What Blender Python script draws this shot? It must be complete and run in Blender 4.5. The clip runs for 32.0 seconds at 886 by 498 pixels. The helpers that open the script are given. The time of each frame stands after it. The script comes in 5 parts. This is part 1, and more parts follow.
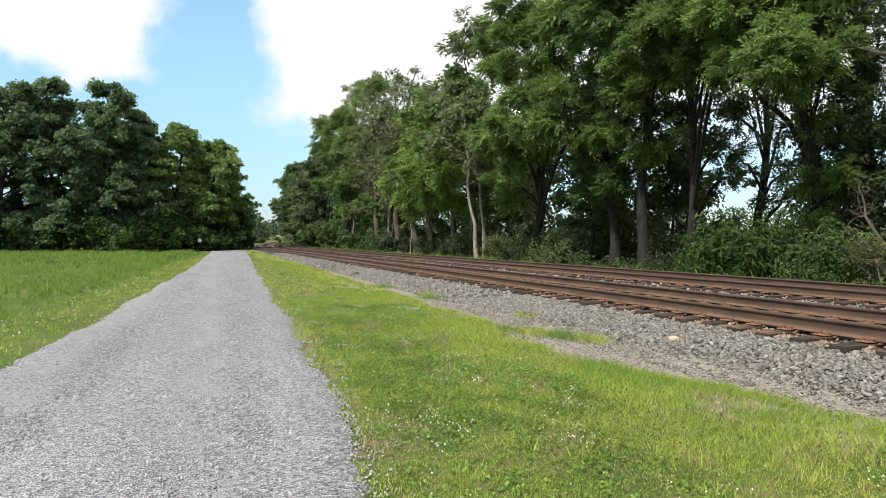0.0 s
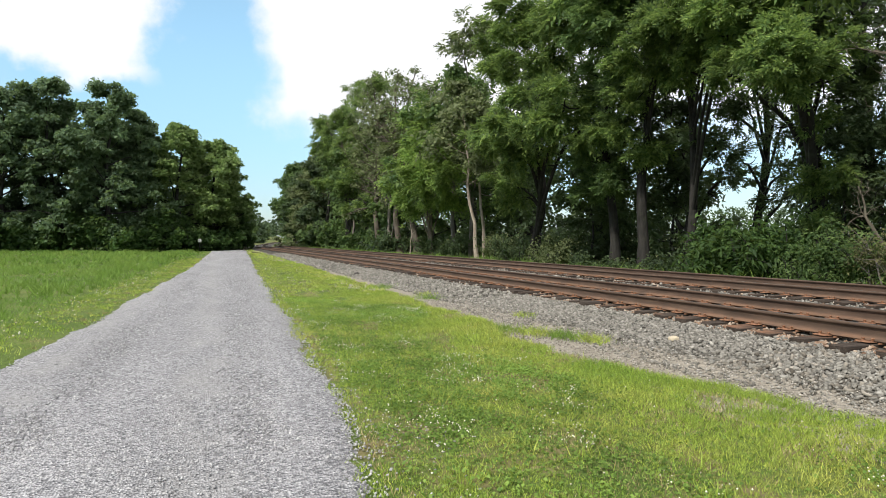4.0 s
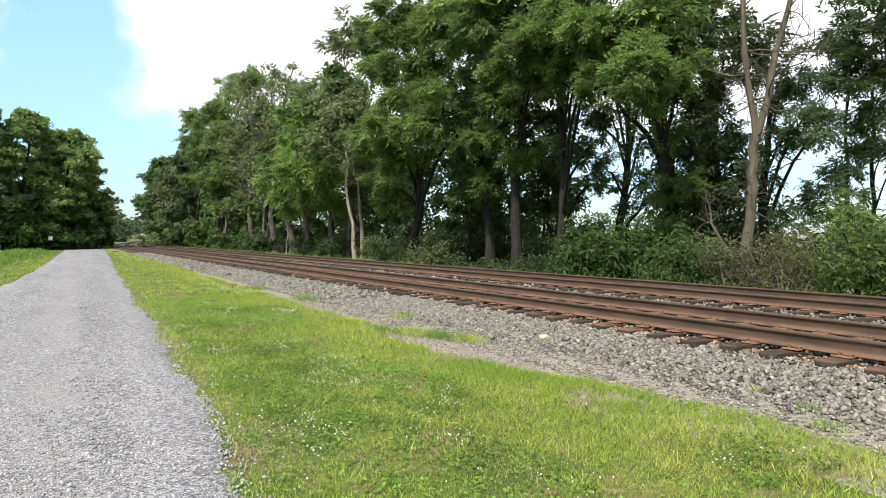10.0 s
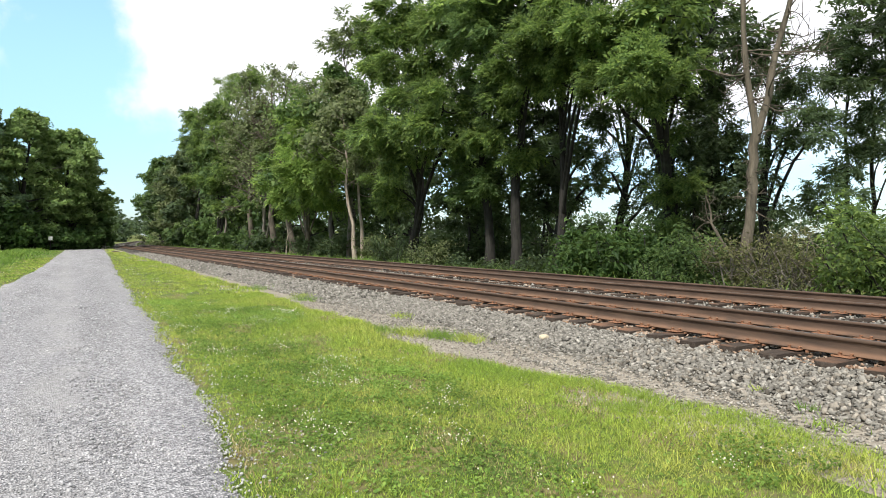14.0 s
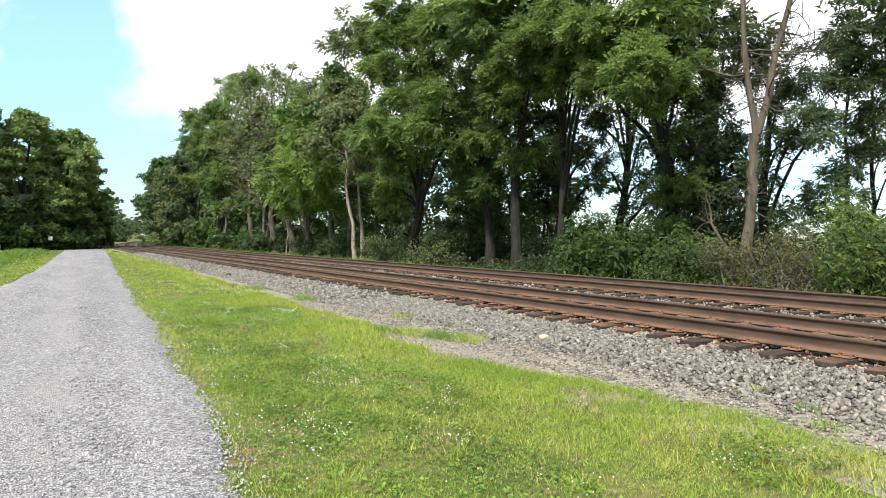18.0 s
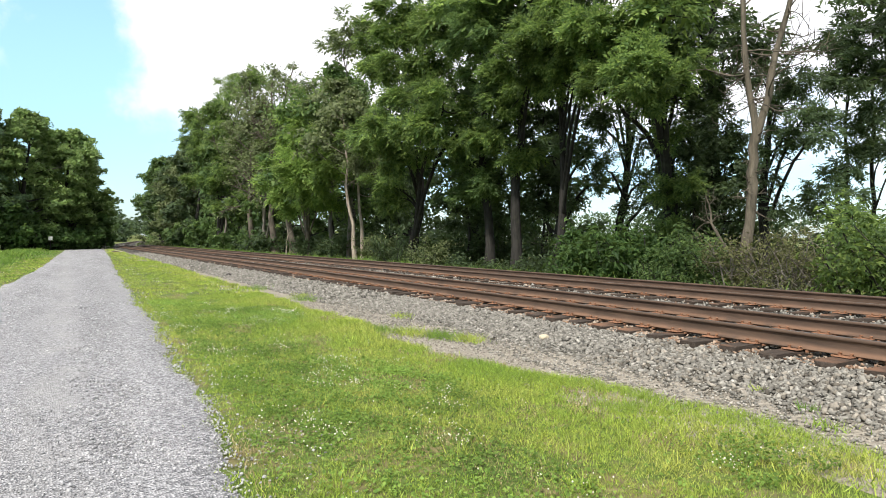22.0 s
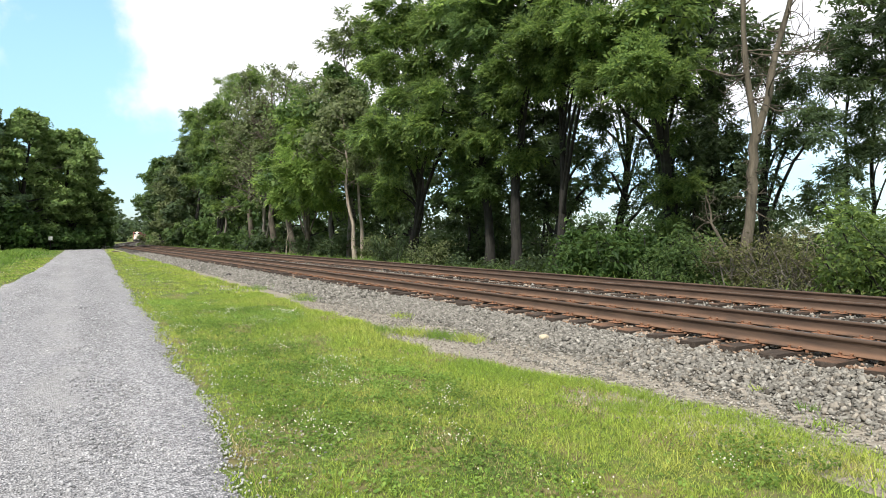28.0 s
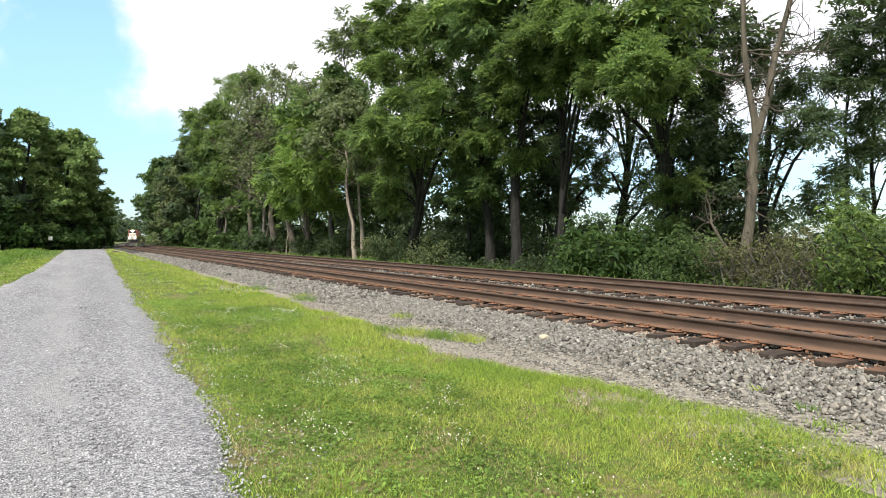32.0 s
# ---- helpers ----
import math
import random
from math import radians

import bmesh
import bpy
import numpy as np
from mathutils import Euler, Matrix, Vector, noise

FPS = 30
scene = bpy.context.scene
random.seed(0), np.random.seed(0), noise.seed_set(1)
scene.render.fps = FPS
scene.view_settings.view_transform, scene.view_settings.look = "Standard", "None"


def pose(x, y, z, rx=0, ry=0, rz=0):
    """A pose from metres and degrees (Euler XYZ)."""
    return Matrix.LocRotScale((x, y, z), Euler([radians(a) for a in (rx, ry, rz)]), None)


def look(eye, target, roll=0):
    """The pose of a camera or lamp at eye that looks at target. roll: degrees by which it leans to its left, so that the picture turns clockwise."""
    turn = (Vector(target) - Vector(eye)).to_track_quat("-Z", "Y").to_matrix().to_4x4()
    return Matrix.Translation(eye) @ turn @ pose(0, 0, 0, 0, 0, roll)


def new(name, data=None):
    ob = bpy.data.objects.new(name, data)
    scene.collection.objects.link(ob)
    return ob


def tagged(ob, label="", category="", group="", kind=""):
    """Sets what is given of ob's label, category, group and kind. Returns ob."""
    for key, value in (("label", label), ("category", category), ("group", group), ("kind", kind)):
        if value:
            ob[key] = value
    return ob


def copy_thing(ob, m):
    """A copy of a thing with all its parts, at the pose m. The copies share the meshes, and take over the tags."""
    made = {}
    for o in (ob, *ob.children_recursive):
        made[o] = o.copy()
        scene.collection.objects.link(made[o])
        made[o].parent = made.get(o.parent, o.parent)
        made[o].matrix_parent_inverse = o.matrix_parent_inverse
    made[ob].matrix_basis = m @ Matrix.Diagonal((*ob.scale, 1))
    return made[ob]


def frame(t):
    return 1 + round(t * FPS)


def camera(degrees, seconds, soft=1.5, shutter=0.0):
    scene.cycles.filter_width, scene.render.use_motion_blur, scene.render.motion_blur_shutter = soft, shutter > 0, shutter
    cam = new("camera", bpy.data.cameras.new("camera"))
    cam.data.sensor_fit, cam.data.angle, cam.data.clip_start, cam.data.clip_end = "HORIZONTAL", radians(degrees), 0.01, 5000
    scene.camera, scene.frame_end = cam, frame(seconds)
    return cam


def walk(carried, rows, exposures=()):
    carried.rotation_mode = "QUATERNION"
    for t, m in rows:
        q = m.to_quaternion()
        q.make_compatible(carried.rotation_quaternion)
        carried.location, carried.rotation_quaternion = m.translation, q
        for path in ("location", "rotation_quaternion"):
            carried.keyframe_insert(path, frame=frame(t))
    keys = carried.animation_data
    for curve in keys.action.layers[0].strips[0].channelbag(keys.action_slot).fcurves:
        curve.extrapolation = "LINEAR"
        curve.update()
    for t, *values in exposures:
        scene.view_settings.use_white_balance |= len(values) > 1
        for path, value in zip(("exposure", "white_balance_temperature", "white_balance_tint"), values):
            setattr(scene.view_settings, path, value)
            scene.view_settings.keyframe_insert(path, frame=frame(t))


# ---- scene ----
# ---- camera and its walk ----
EYE = (0.0, 0.0, 1.47)


def aim(yaw, pitch, roll):
    """The camera's pose from its heading east of the track's line, its tilt and its lean, in degrees."""
    a, p = radians(yaw), radians(pitch)
    way = Vector((math.sin(a) * math.cos(p), math.cos(a) * math.cos(p), math.sin(p)))
    return look(EYE, Vector(EYE) + way, roll)


cam = camera(67.56, 32.0, soft=0.85)
walk(cam, [
    (0.0, aim(19.00, -0.934, -0.73)), (7.7, aim(19.00, -0.934, -0.73)), (8.0, aim(18.90, -0.932, -0.74)),
    (8.1, aim(18.94, -0.932, -0.74)), (8.2, aim(19.30, -0.930, -0.72)), (8.3, aim(20.75, -0.922, -0.60)),
    (8.4, aim(22.60, -0.910, -0.46)), (8.5, aim(24.58, -0.895, -0.30)), (8.6, aim(26.20, -0.870, -0.21)),
    (8.7, aim(27.80, -0.840, -0.12)), (8.8, aim(29.20, -0.815, -0.06)), (8.9, aim(30.45, -0.793, 0.00)),
    (9.0, aim(31.15, -0.779, 0.036)), (9.1, aim(31.27, -0.780, 0.04)), (9.2, aim(31.18, -0.795, 0.03)),
    (9.3, aim(30.86, -0.830, -0.01)), (9.4, aim(30.28, -0.875, -0.07)), (9.5, aim(29.58, -0.917, -0.12)),
    (9.7, aim(29.49, -0.920, -0.12)), (10.0, aim(29.49, -0.920, -0.12)), (32.0, aim(29.49, -0.920, -0.12)),
], [(0.0, 0.82, 6500, 11), (8.2, 0.82, 6500, 11), (9.0, 0.85, 6500, 11), (10.0, 1.02, 6500, 11), (15.0, 1.07, 6500, 11), (17.5, 1.15, 6500, 11), (21.0, 1.13, 6500, 11), (24.0, 1.02, 6500, 11), (28.0, 1.03, 6500, 11), (32.0, 1.03, 6500, 11)])

# ---- sky and sun ----
SUN_WAY = Vector((-0.66, -0.45, 0.86)).normalized()
SUN_EL = math.asin(SUN_WAY.z)
SUN_AZ = math.atan2(SUN_WAY.x, SUN_WAY.y)

world = bpy.data.worlds.new("world")
scene.world = world
world.use_nodes = True
wt = world.node_tree
wt.nodes.clear()


def wnode(kind, **props):
    n = wt.nodes.new(kind)
    for k, v in props.items():
        setattr(n, k, v)
    return n


def wmath(op, a, b=0.0, c=0.0, clamp=False):
    n = wnode("ShaderNodeMath", operation=op, use_clamp=clamp)
    for i, v in enumerate((a, b, c)):
        if isinstance(v, (int, float)):
            n.inputs[i].default_value = v
        else:
            wt.links.new(v, n.inputs[i])
    return n.outputs[0]


def wsmooth(v, lo, hi):
    n = wnode("ShaderNodeMapRange", interpolation_type="SMOOTHSTEP")
    wt.links.new(v, n.inputs[0])
    n.inputs[1].default_value, n.inputs[2].default_value = lo, hi
    return n.outputs[0]


sky = wnode("ShaderNodeTexSky", sky_type="NISHITA", sun_disc=False)
sky.sun_elevation, sky.sun_rotation = SUN_EL, SUN_AZ
sky.altitude, sky.air_density, sky.dust_density, sky.ozone_density = 100, 1.0, 0.7, 1.6
coord = wnode("ShaderNodeTexCoord")
axes = wnode("ShaderNodeSeparateXYZ")
wt.links.new(coord.outputs["Generated"], axes.inputs[0])
billow = wnode("ShaderNodeTexNoise")
billow.inputs["Scale"].default_value, billow.inputs["Detail"].default_value, billow.inputs["Roughness"].default_value = 7.0, 7.0, 0.55
wt.links.new(coord.outputs["Generated"], billow.inputs["Vector"])
wisp = wnode("ShaderNodeTexNoise")
wisp.inputs["Scale"].default_value, wisp.inputs["Detail"].default_value = 3.0, 5.0
wt.links.new(coord.outputs["Generated"], wisp.inputs["Vector"])
azim = wmath("MULTIPLY", wmath("ARCTAN2", axes.outputs[0], axes.outputs[1]), 57.2958)
elev = wmath("MULTIPLY", wmath("ARCSINE", axes.outputs[2]), 57.2958)
fluff = wmath("MULTIPLY", wmath("SUBTRACT", billow.outputs[0], 0.5), 14.0)
east = wmath("ADD", wmath("SUBTRACT", wmath("ADD", azim, wmath("MULTIPLY", elev, 0.37)), 8.6), fluff)
east = wmath("MULTIPLY", wsmooth(east, -1.2, 2.4), wsmooth(wmath("ADD", elev, fluff), 4.0, 12.0))
west = wmath("SUBTRACT", wmath("MULTIPLY", azim, -1.0), wmath("ADD", 4.6, fluff))
west = wmath("MULTIPLY", wsmooth(west, -1.5, 1.5), wsmooth(wmath("ADD", elev, fluff), 11.5, 14.0))
thin = wmath("MULTIPLY", wsmooth(wisp.outputs[0], 0.5, 0.85), 0.22)
cloud = wmath("MAXIMUM", wmath("MAXIMUM", east, west), thin)
shade = wnode("ShaderNodeMix", data_type="RGBA")
wt.links.new(billow.outputs[0], shade.inputs[0])
shade.inputs[6].default_value, shade.inputs[7].default_value = (0.86, 0.90, 0.97, 1), (1.0, 0.99, 0.98, 1)
clear, white = wnode("ShaderNodeBackground"), wnode("ShaderNodeBackground")
low = wnode("ShaderNodeMix", data_type="RGBA", blend_type="MULTIPLY")
low.inputs[0].default_value = 1.0
wt.links.new(sky.outputs[0], low.inputs[6])
haze = wnode("ShaderNodeValToRGB")
wt.links.new(wsmooth(elev, -2.0, 20.0), haze.inputs[0])
haze.color_ramp.elements[0].color, haze.color_ramp.elements[1].color = (0.47, 0.55, 0.66, 1), (1.06, 1.19, 1.02, 1)
wt.links.new(haze.outputs[0], low.inputs[6 + 1])
wt.links.new(low.outputs[2], clear.inputs[0])
clear.inputs[1].default_value = 0.13
wt.links.new(shade.outputs[2], white.inputs[0])
white.inputs[1].default_value = 0.64
mixed, out = wnode("ShaderNodeMixShader"), wnode("ShaderNodeOutputWorld")
wt.links.new(cloud, mixed.inputs[0])
wt.links.new(clear.outputs[0], mixed.inputs[1])
wt.links.new(white.outputs[0], mixed.inputs[2])
wt.links.new(mixed.outputs[0], out.inputs[0])

sun = new("sun", bpy.data.lights.new("sun", "SUN"))
sun.data.energy, sun.data.angle, sun.data.color = 2.85, radians(3), (1.0, 0.95, 0.87)
sun.matrix_world = look(SUN_WAY * 60, (0, 0, 0))

# ---- materials ----


class Nodes:
    """A node material in the making."""

    def __init__(self, name, rough=0.8, metal=0.0, spec=0.5):
        self.m = bpy.data.materials.new(name)
        self.m.use_nodes = True
        self.t = self.m.node_tree
        self.b = self.t.nodes["Principled BSDF"]
        self.b.inputs["Roughness"].default_value = rough
        self.b.inputs["Metallic"].default_value = metal
        self.b.inputs["Specular IOR Level"].default_value = spec
        self.where = self.t.nodes.new("ShaderNodeTexCoord").outputs["Object"]

    def put(self, v, socket):
        if isinstance(v, (int, float)):
            socket.default_value = v
        elif isinstance(v, tuple):
            socket.default_value = (*v, 1.0)[:len(socket.default_value)]
        else:
            self.t.links.new(v, socket)

    def place(self):
        return self.t.nodes.new("ShaderNodeNewGeometry").outputs["Position"]

    def noise(self, scale, detail=4.0, rough=0.55, at=None, stretch=None):
        at = at or self.where
        if stretch:
            s = self.t.nodes.new("ShaderNodeMapping")
            self.put(at, s.inputs[0])
            s.inputs["Scale"].default_value = stretch
            at = s.outputs[0]
        n = self.t.nodes.new("ShaderNodeTexNoise")
        self.put(at, n.inputs["Vector"])
        n.inputs["Scale"].default_value, n.inputs["Detail"].default_value, n.inputs["Roughness"].default_value = scale, detail, rough
        return n.outputs[0]

    def cells(self, scale, out="Color", at=None, feature="F1"):
        n = self.t.nodes.new("ShaderNodeTexVoronoi")
        n.feature = feature
        self.put(at or self.where, n.inputs["Vector"])
        n.inputs["Scale"].default_value = scale
        return n.outputs[out]

    def ramp(self, v, *stops):
        n = self.t.nodes.new("ShaderNodeValToRGB")
        self.put(v, n.inputs[0])
        e = n.color_ramp.elements
        while len(e) < len(stops):
            e.new(0.5)
        for el, (p, c) in zip(e, stops):
            el.position = p
            el.color = (*c, 1) if isinstance(c, tuple) else (c, c, c, 1)
        return n.outputs[0]

    def mix(self, f, a, b, kind="MIX"):
        n = self.t.nodes.new("ShaderNodeMix")
        n.data_type, n.blend_type = "RGBA", kind
        self.put(f, n.inputs[0]), self.put(a, n.inputs[6]), self.put(b, n.inputs[7])
        return n.outputs[2]

    def math(self, op, a, b=0.0):
        n = self.t.nodes.new("ShaderNodeMath")
        n.operation = op
        self.put(a, n.inputs[0]), self.put(b, n.inputs[1])
        return n.outputs[0]

    def span(self, v, lo, hi):
        n = self.t.nodes.new("ShaderNodeMapRange")
        n.interpolation_type = "SMOOTHSTEP"
        self.put(v, n.inputs[0])
        n.inputs[1].default_value, n.inputs[2].default_value = lo, hi
        return n.outputs[0]

    def axis(self, k, at=None):
        n = self.t.nodes.new("ShaderNodeSeparateXYZ")
        self.put(at or self.where, n.inputs[0])
        return n.outputs[k]

    def island(self):
        return self.t.nodes.new("ShaderNodeNewGeometry").outputs["Random Per Island"]

    def object_random(self):
        return self.t.nodes.new("ShaderNodeObjectInfo").outputs["Random"]

    def colour(self, v):
        self.put(v, self.b.inputs["Base Color"])
        return self

    def bump(self, v, strength=0.5, distance=0.02):
        n = self.t.nodes.new("ShaderNodeBump")
        n.inputs["Strength"].default_value, n.inputs["Distance"].default_value = strength, distance
        self.put(v, n.inputs["Height"])
        self.put(n.outputs[0], self.b.inputs["Normal"])
        return self

    def leafy(self, colour, amount=0.35):
        """Lets part of the light through, as a leaf does."""
        self.colour(colour)
        tr, mx = self.t.nodes.new("ShaderNodeBsdfTranslucent"), self.t.nodes.new("ShaderNodeMixShader")
        self.put(self.mix(0.35, colour, (0.29, 0.42, 0.095)), tr.inputs[0])
        mx.inputs[0].default_value = amount
        self.put(self.b.outputs[0], mx.inputs[1]), self.put(tr.outputs[0], mx.inputs[2])
        self.put(mx.outputs[0], self.t.nodes["Material Output"].inputs[0])
        return self


def leaf_material(name, dark, mid, light, amount=0.35, rough=0.6):
    n = Nodes(name, rough, spec=0.22)
    one = n.ramp(n.island(), (0.0, dark), (0.5, mid), (1.0, light))
    patch = n.ramp(n.noise(0.35, 3), (0.35, 0.62), (0.65, 1.25))
    return n.leafy(n.mix(1.0, one, patch, "MULTIPLY"), amount).m


def bark_material(name, dark, light, scale=9.0):
    n = Nodes(name, 0.9, spec=0.2)
    streak = n.noise(scale, 6, 0.65, stretch=(1, 1, 0.18))
    blotch = n.noise(1.3, 3)
    c = n.ramp(streak, (0.3, dark), (0.7, light))
    c = n.mix(n.span(blotch, 0.55, 0.75), c, tuple(0.6 * a + 0.4 * b for a, b in zip(dark, (0.09, 0.10, 0.06))))
    return n.colour(c).bump(streak, 0.7, 0.03).m


# light is part of these leaf colours: brighter for sunlit front trees
LEAF_MID = leaf_material("leaf_mid_green", (0.040, 0.078, 0.029), (0.080, 0.138, 0.046), (0.152, 0.226, 0.070), 0.42)
LEAF_BRIGHT = leaf_material("leaf_bright_green", (0.092, 0.160, 0.038), (0.170, 0.270, 0.060), (0.275, 0.380, 0.088), 0.48)
LEAF_WALNUT = leaf_material("leaf_walnut_green", (0.045, 0.086, 0.028), (0.104, 0.170, 0.045), (0.225, 0.308, 0.076), 0.46)
# dark leaves, also painting the shade inside and under the belt
LEAF_DARK = leaf_material("leaf_dark_shade_green", (0.030, 0.050, 0.026), (0.052, 0.083, 0.041), (0.088, 0.126, 0.058))
LEAF_OAK = leaf_material("leaf_oak_dull_green", (0.066, 0.112, 0.064), (0.106, 0.166, 0.092), (0.156, 0.230, 0.122), 0.48)
LEAF_GREY = leaf_material("leaf_dull_grey_green", (0.072, 0.094, 0.042), (0.118, 0.144, 0.064), (0.168, 0.198, 0.090), 0.3)
LEAF_DRY = leaf_material("leaf_dry_olive", (0.075, 0.072, 0.034), (0.115, 0.110, 0.052), (0.150, 0.165, 0.060), 0.25)
LEAF_LIME = leaf_material("leaf_soft_light_green", (0.112, 0.180, 0.064), (0.172, 0.258, 0.088), (0.250, 0.340, 0.116), 0.5)
# shrub green, darkened to stand for the shade of the trees above
LEAF_SHRUB = leaf_material("leaf_shrub_shaded_green", (0.022, 0.050, 0.015), (0.045, 0.095, 0.026), (0.086, 0.155, 0.040), 0.38)
LEAF_HAZY = leaf_material("leaf_far_green", (0.040, 0.068, 0.036), (0.060, 0.096, 0.046), (0.085, 0.124, 0.056), 0.25)
# brown bark taken nearly to black: the canopy's shade on trunks is painted in
BARK = bark_material("bark_brown_shade_dark", (0.013, 0.0122, 0.0108), (0.038, 0.036, 0.032))
BARK_PALE = bark_material("bark_pale", (0.155, 0.125, 0.095), (0.38, 0.33, 0.27), 6.0)
BARK_TAN = bark_material("bark_tan", (0.046, 0.040, 0.030), (0.145, 0.126, 0.094), 7.0)
BARK_GREY = bark_material("bark_grey_twig", (0.095, 0.085, 0.074), (0.20, 0.18, 0.155))

BARK_TWIG = bark_material("bark_brown_twig", (0.066, 0.055, 0.043), (0.150, 0.128, 0.102))

n = Nodes("grass_blade", 0.55, spec=0.3)
spot = n.place()
tone = n.ramp(n.noise(0.55, 5, 0.6, at=spot), (0.30, (0.198, 0.322, 0.047)), (0.50, (0.310, 0.408, 0.070)), (0.72, (0.450, 0.452, 0.126)))
n.leafy(n.mix(1.0, tone, n.ramp(n.island(), (0.0, 0.36), (0.8, 1.3), (1.0, (1.75, 1.5, 1.35))), "MULTIPLY"), 0.4)
GRASS = n.m
n = Nodes("meadow_blade", 0.55, spec=0.3)
tone = n.ramp(n.noise(0.25, 5, 0.6, at=n.place()), (0.30, (0.108, 0.215, 0.036)), (0.55, (0.178, 0.295, 0.050)), (0.75, (0.270, 0.335, 0.075)))
n.leafy(n.mix(1.0, tone, n.ramp(n.island(), (0.0, 0.6), (1.0, 1.2)), "MULTIPLY"), 0.4)
MEADOW = n.m
n = Nodes("dry_blade", 0.7)
STRAW = n.colour(n.ramp(n.island(), (0.0, (0.13, 0.098, 0.044)), (0.6, (0.30, 0.245, 0.11)), (1.0, (0.46, 0.41, 0.21)))).m
CLOVER = leaf_material("clover_leaf", (0.090, 0.166, 0.033), (0.166, 0.278, 0.050), (0.258, 0.382, 0.080), 0.40)
n = Nodes("clover_flower", 0.8)
BLOSSOM = n.colour(n.ramp(n.island(), (0.0, (0.44, 0.41, 0.30)), (1.0, (0.74, 0.73, 0.62)))).m

n = Nodes("ground", 0.95, spec=0.2)
# turf colour, darkened for soil and for the shade between the blades
turf = n.ramp(n.noise(0.5, 6, 0.6), (0.30, (0.058, 0.098, 0.018)), (0.52, (0.100, 0.145, 0.030)), (0.72, (0.155, 0.160, 0.056)))
fleck = n.ramp(n.noise(22, 4), (0.35, 0.55), (0.65, 1.2))
soil = n.ramp(n.noise(9, 5), (0.3, (0.095, 0.082, 0.034)), (0.7, (0.205, 0.180, 0.085)))
bare = n.math("MULTIPLY", n.span(n.noise(1.9, 6, 0.7), 0.46, 0.62), n.span(n.axis(0), -1.5, 0.5))
n.colour(n.mix(bare, n.mix(1.0, turf, fleck, "MULTIPLY"), soil)).bump(n.noise(18, 5), 0.7, 0.05)
GROUND = n.m

n = Nodes("road_gravel", 0.92, spec=0.25)
tiny = n.ramp(n.axis(0, n.cells(58)), (0.0, (0.105, 0.106, 0.113)), (0.5, (0.262, 0.263, 0.274)), (1.0, (0.45, 0.45, 0.46)))
broad = n.ramp(n.noise(0.8, 5, 0.6, stretch=(1.0, 0.18, 1)), (0.3, 0.78), (0.7, 1.10))
wander = n.math("ADD", n.axis(0), n.math("MULTIPLY", n.noise(0.5, 3), 0.5))
rut = n.math("ADD", n.span(n.math("ABSOLUTE", n.math("ADD", wander, -0.10)), 0.42, 0.08), n.span(n.math("ABSOLUTE", n.math("ADD", wander, 1.62)), 0.50, 0.10))
dust = n.math("MULTIPLY", rut, n.span(n.noise(2.3, 5, 0.65, stretch=(1.0, 0.4, 1)), 0.36, 0.62))
c = n.mix(1.0, tiny, broad, "MULTIPLY")
c = n.mix(n.math("MULTIPLY", dust, 0.42), c, (0.335, 0.332, 0.326))
n.colour(c).bump(n.math("ADD", n.cells(58, "Distance"), n.math("MULTIPLY", n.noise(5, 4), 0.5)), 0.85, 0.022)
ROAD = n.m


def stone_material(name, stops, scale=25):
    n = Nodes(name, 0.9, spec=0.25)
    base = n.ramp(n.island(), *stops)
    return n.colour(n.mix(1.0, base, n.ramp(n.noise(scale, 4), (0.3, 0.75), (0.7, 1.2)), "MULTIPLY")).bump(n.noise(scale * 2, 3), 0.3, 0.01).m


GRAVEL = stone_material("gravel_stones", ((0.0, (0.17, 0.17, 0.174)), (0.5, (0.30, 0.30, 0.304)), (1.0, (0.48, 0.48, 0.482))), 60)
STONES = stone_material("ballast_stones", ((0.0, (0.108, 0.102, 0.089)), (0.45, (0.180, 0.171, 0.149)), (0.9, (0.248, 0.237, 0.208)), (1.0, (0.34, 0.325, 0.288))))
RUSTY_STONES = stone_material("rust_stained_stones", ((0.0, (0.11, 0.062, 0.038)), (0.5, (0.23, 0.150, 0.10)), (1.0, (0.40, 0.33, 0.26))))
GRIT = stone_material("pale_grit", ((0.0, (0.13, 0.118, 0.096)), (0.5, (0.265, 0.243, 0.205)), (1.0, (0.43, 0.405, 0.355))), 60)
n = Nodes("single_stone", 0.9, spec=0.25)
base = n.ramp(n.object_random(), (0.0, (0.070, 0.062, 0.051)), (0.5, (0.165, 0.148, 0.122)), (1.0, (0.32, 0.29, 0.245)))
n.colour(n.mix(1.0, base, n.ramp(n.noise(25, 4), (0.3, 0.75), (0.7, 1.2)), "MULTIPLY")).bump(n.noise(50, 3), 0.3, 0.01)
STONE = n.m
n = Nodes("ballast_bed", 0.95, spec=0.2)
# bed stone darkened to paint the shade in the gaps between loose stones
gap_shade = n.ramp(n.axis(0, n.cells(19)), (0.0, (0.020, 0.018, 0.015)), (0.6, (0.062, 0.057, 0.049)), (1.0, (0.15, 0.14, 0.122)))
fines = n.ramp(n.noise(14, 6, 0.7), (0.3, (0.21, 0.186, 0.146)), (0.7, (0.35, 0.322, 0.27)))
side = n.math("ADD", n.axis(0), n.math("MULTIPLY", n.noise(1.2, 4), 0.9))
c = n.mix(n.span(side, 6.15, 5.55), gap_shade, fines)
rust = n.math("MULTIPLY", n.span(n.math("SINE", n.math("MULTIPLY", n.noise(2.5, 4), 9.0)), 0.2, 1.0), n.span(side, 7.0, 7.5))
c = n.mix(n.math("MULTIPLY", rust, 0.65), c, (0.24, 0.135, 0.075))
n.colour(c).bump(n.math("ADD", n.cells(19, "Distance"), n.noise(30, 3)), 0.9, 0.045)
BED = n.m

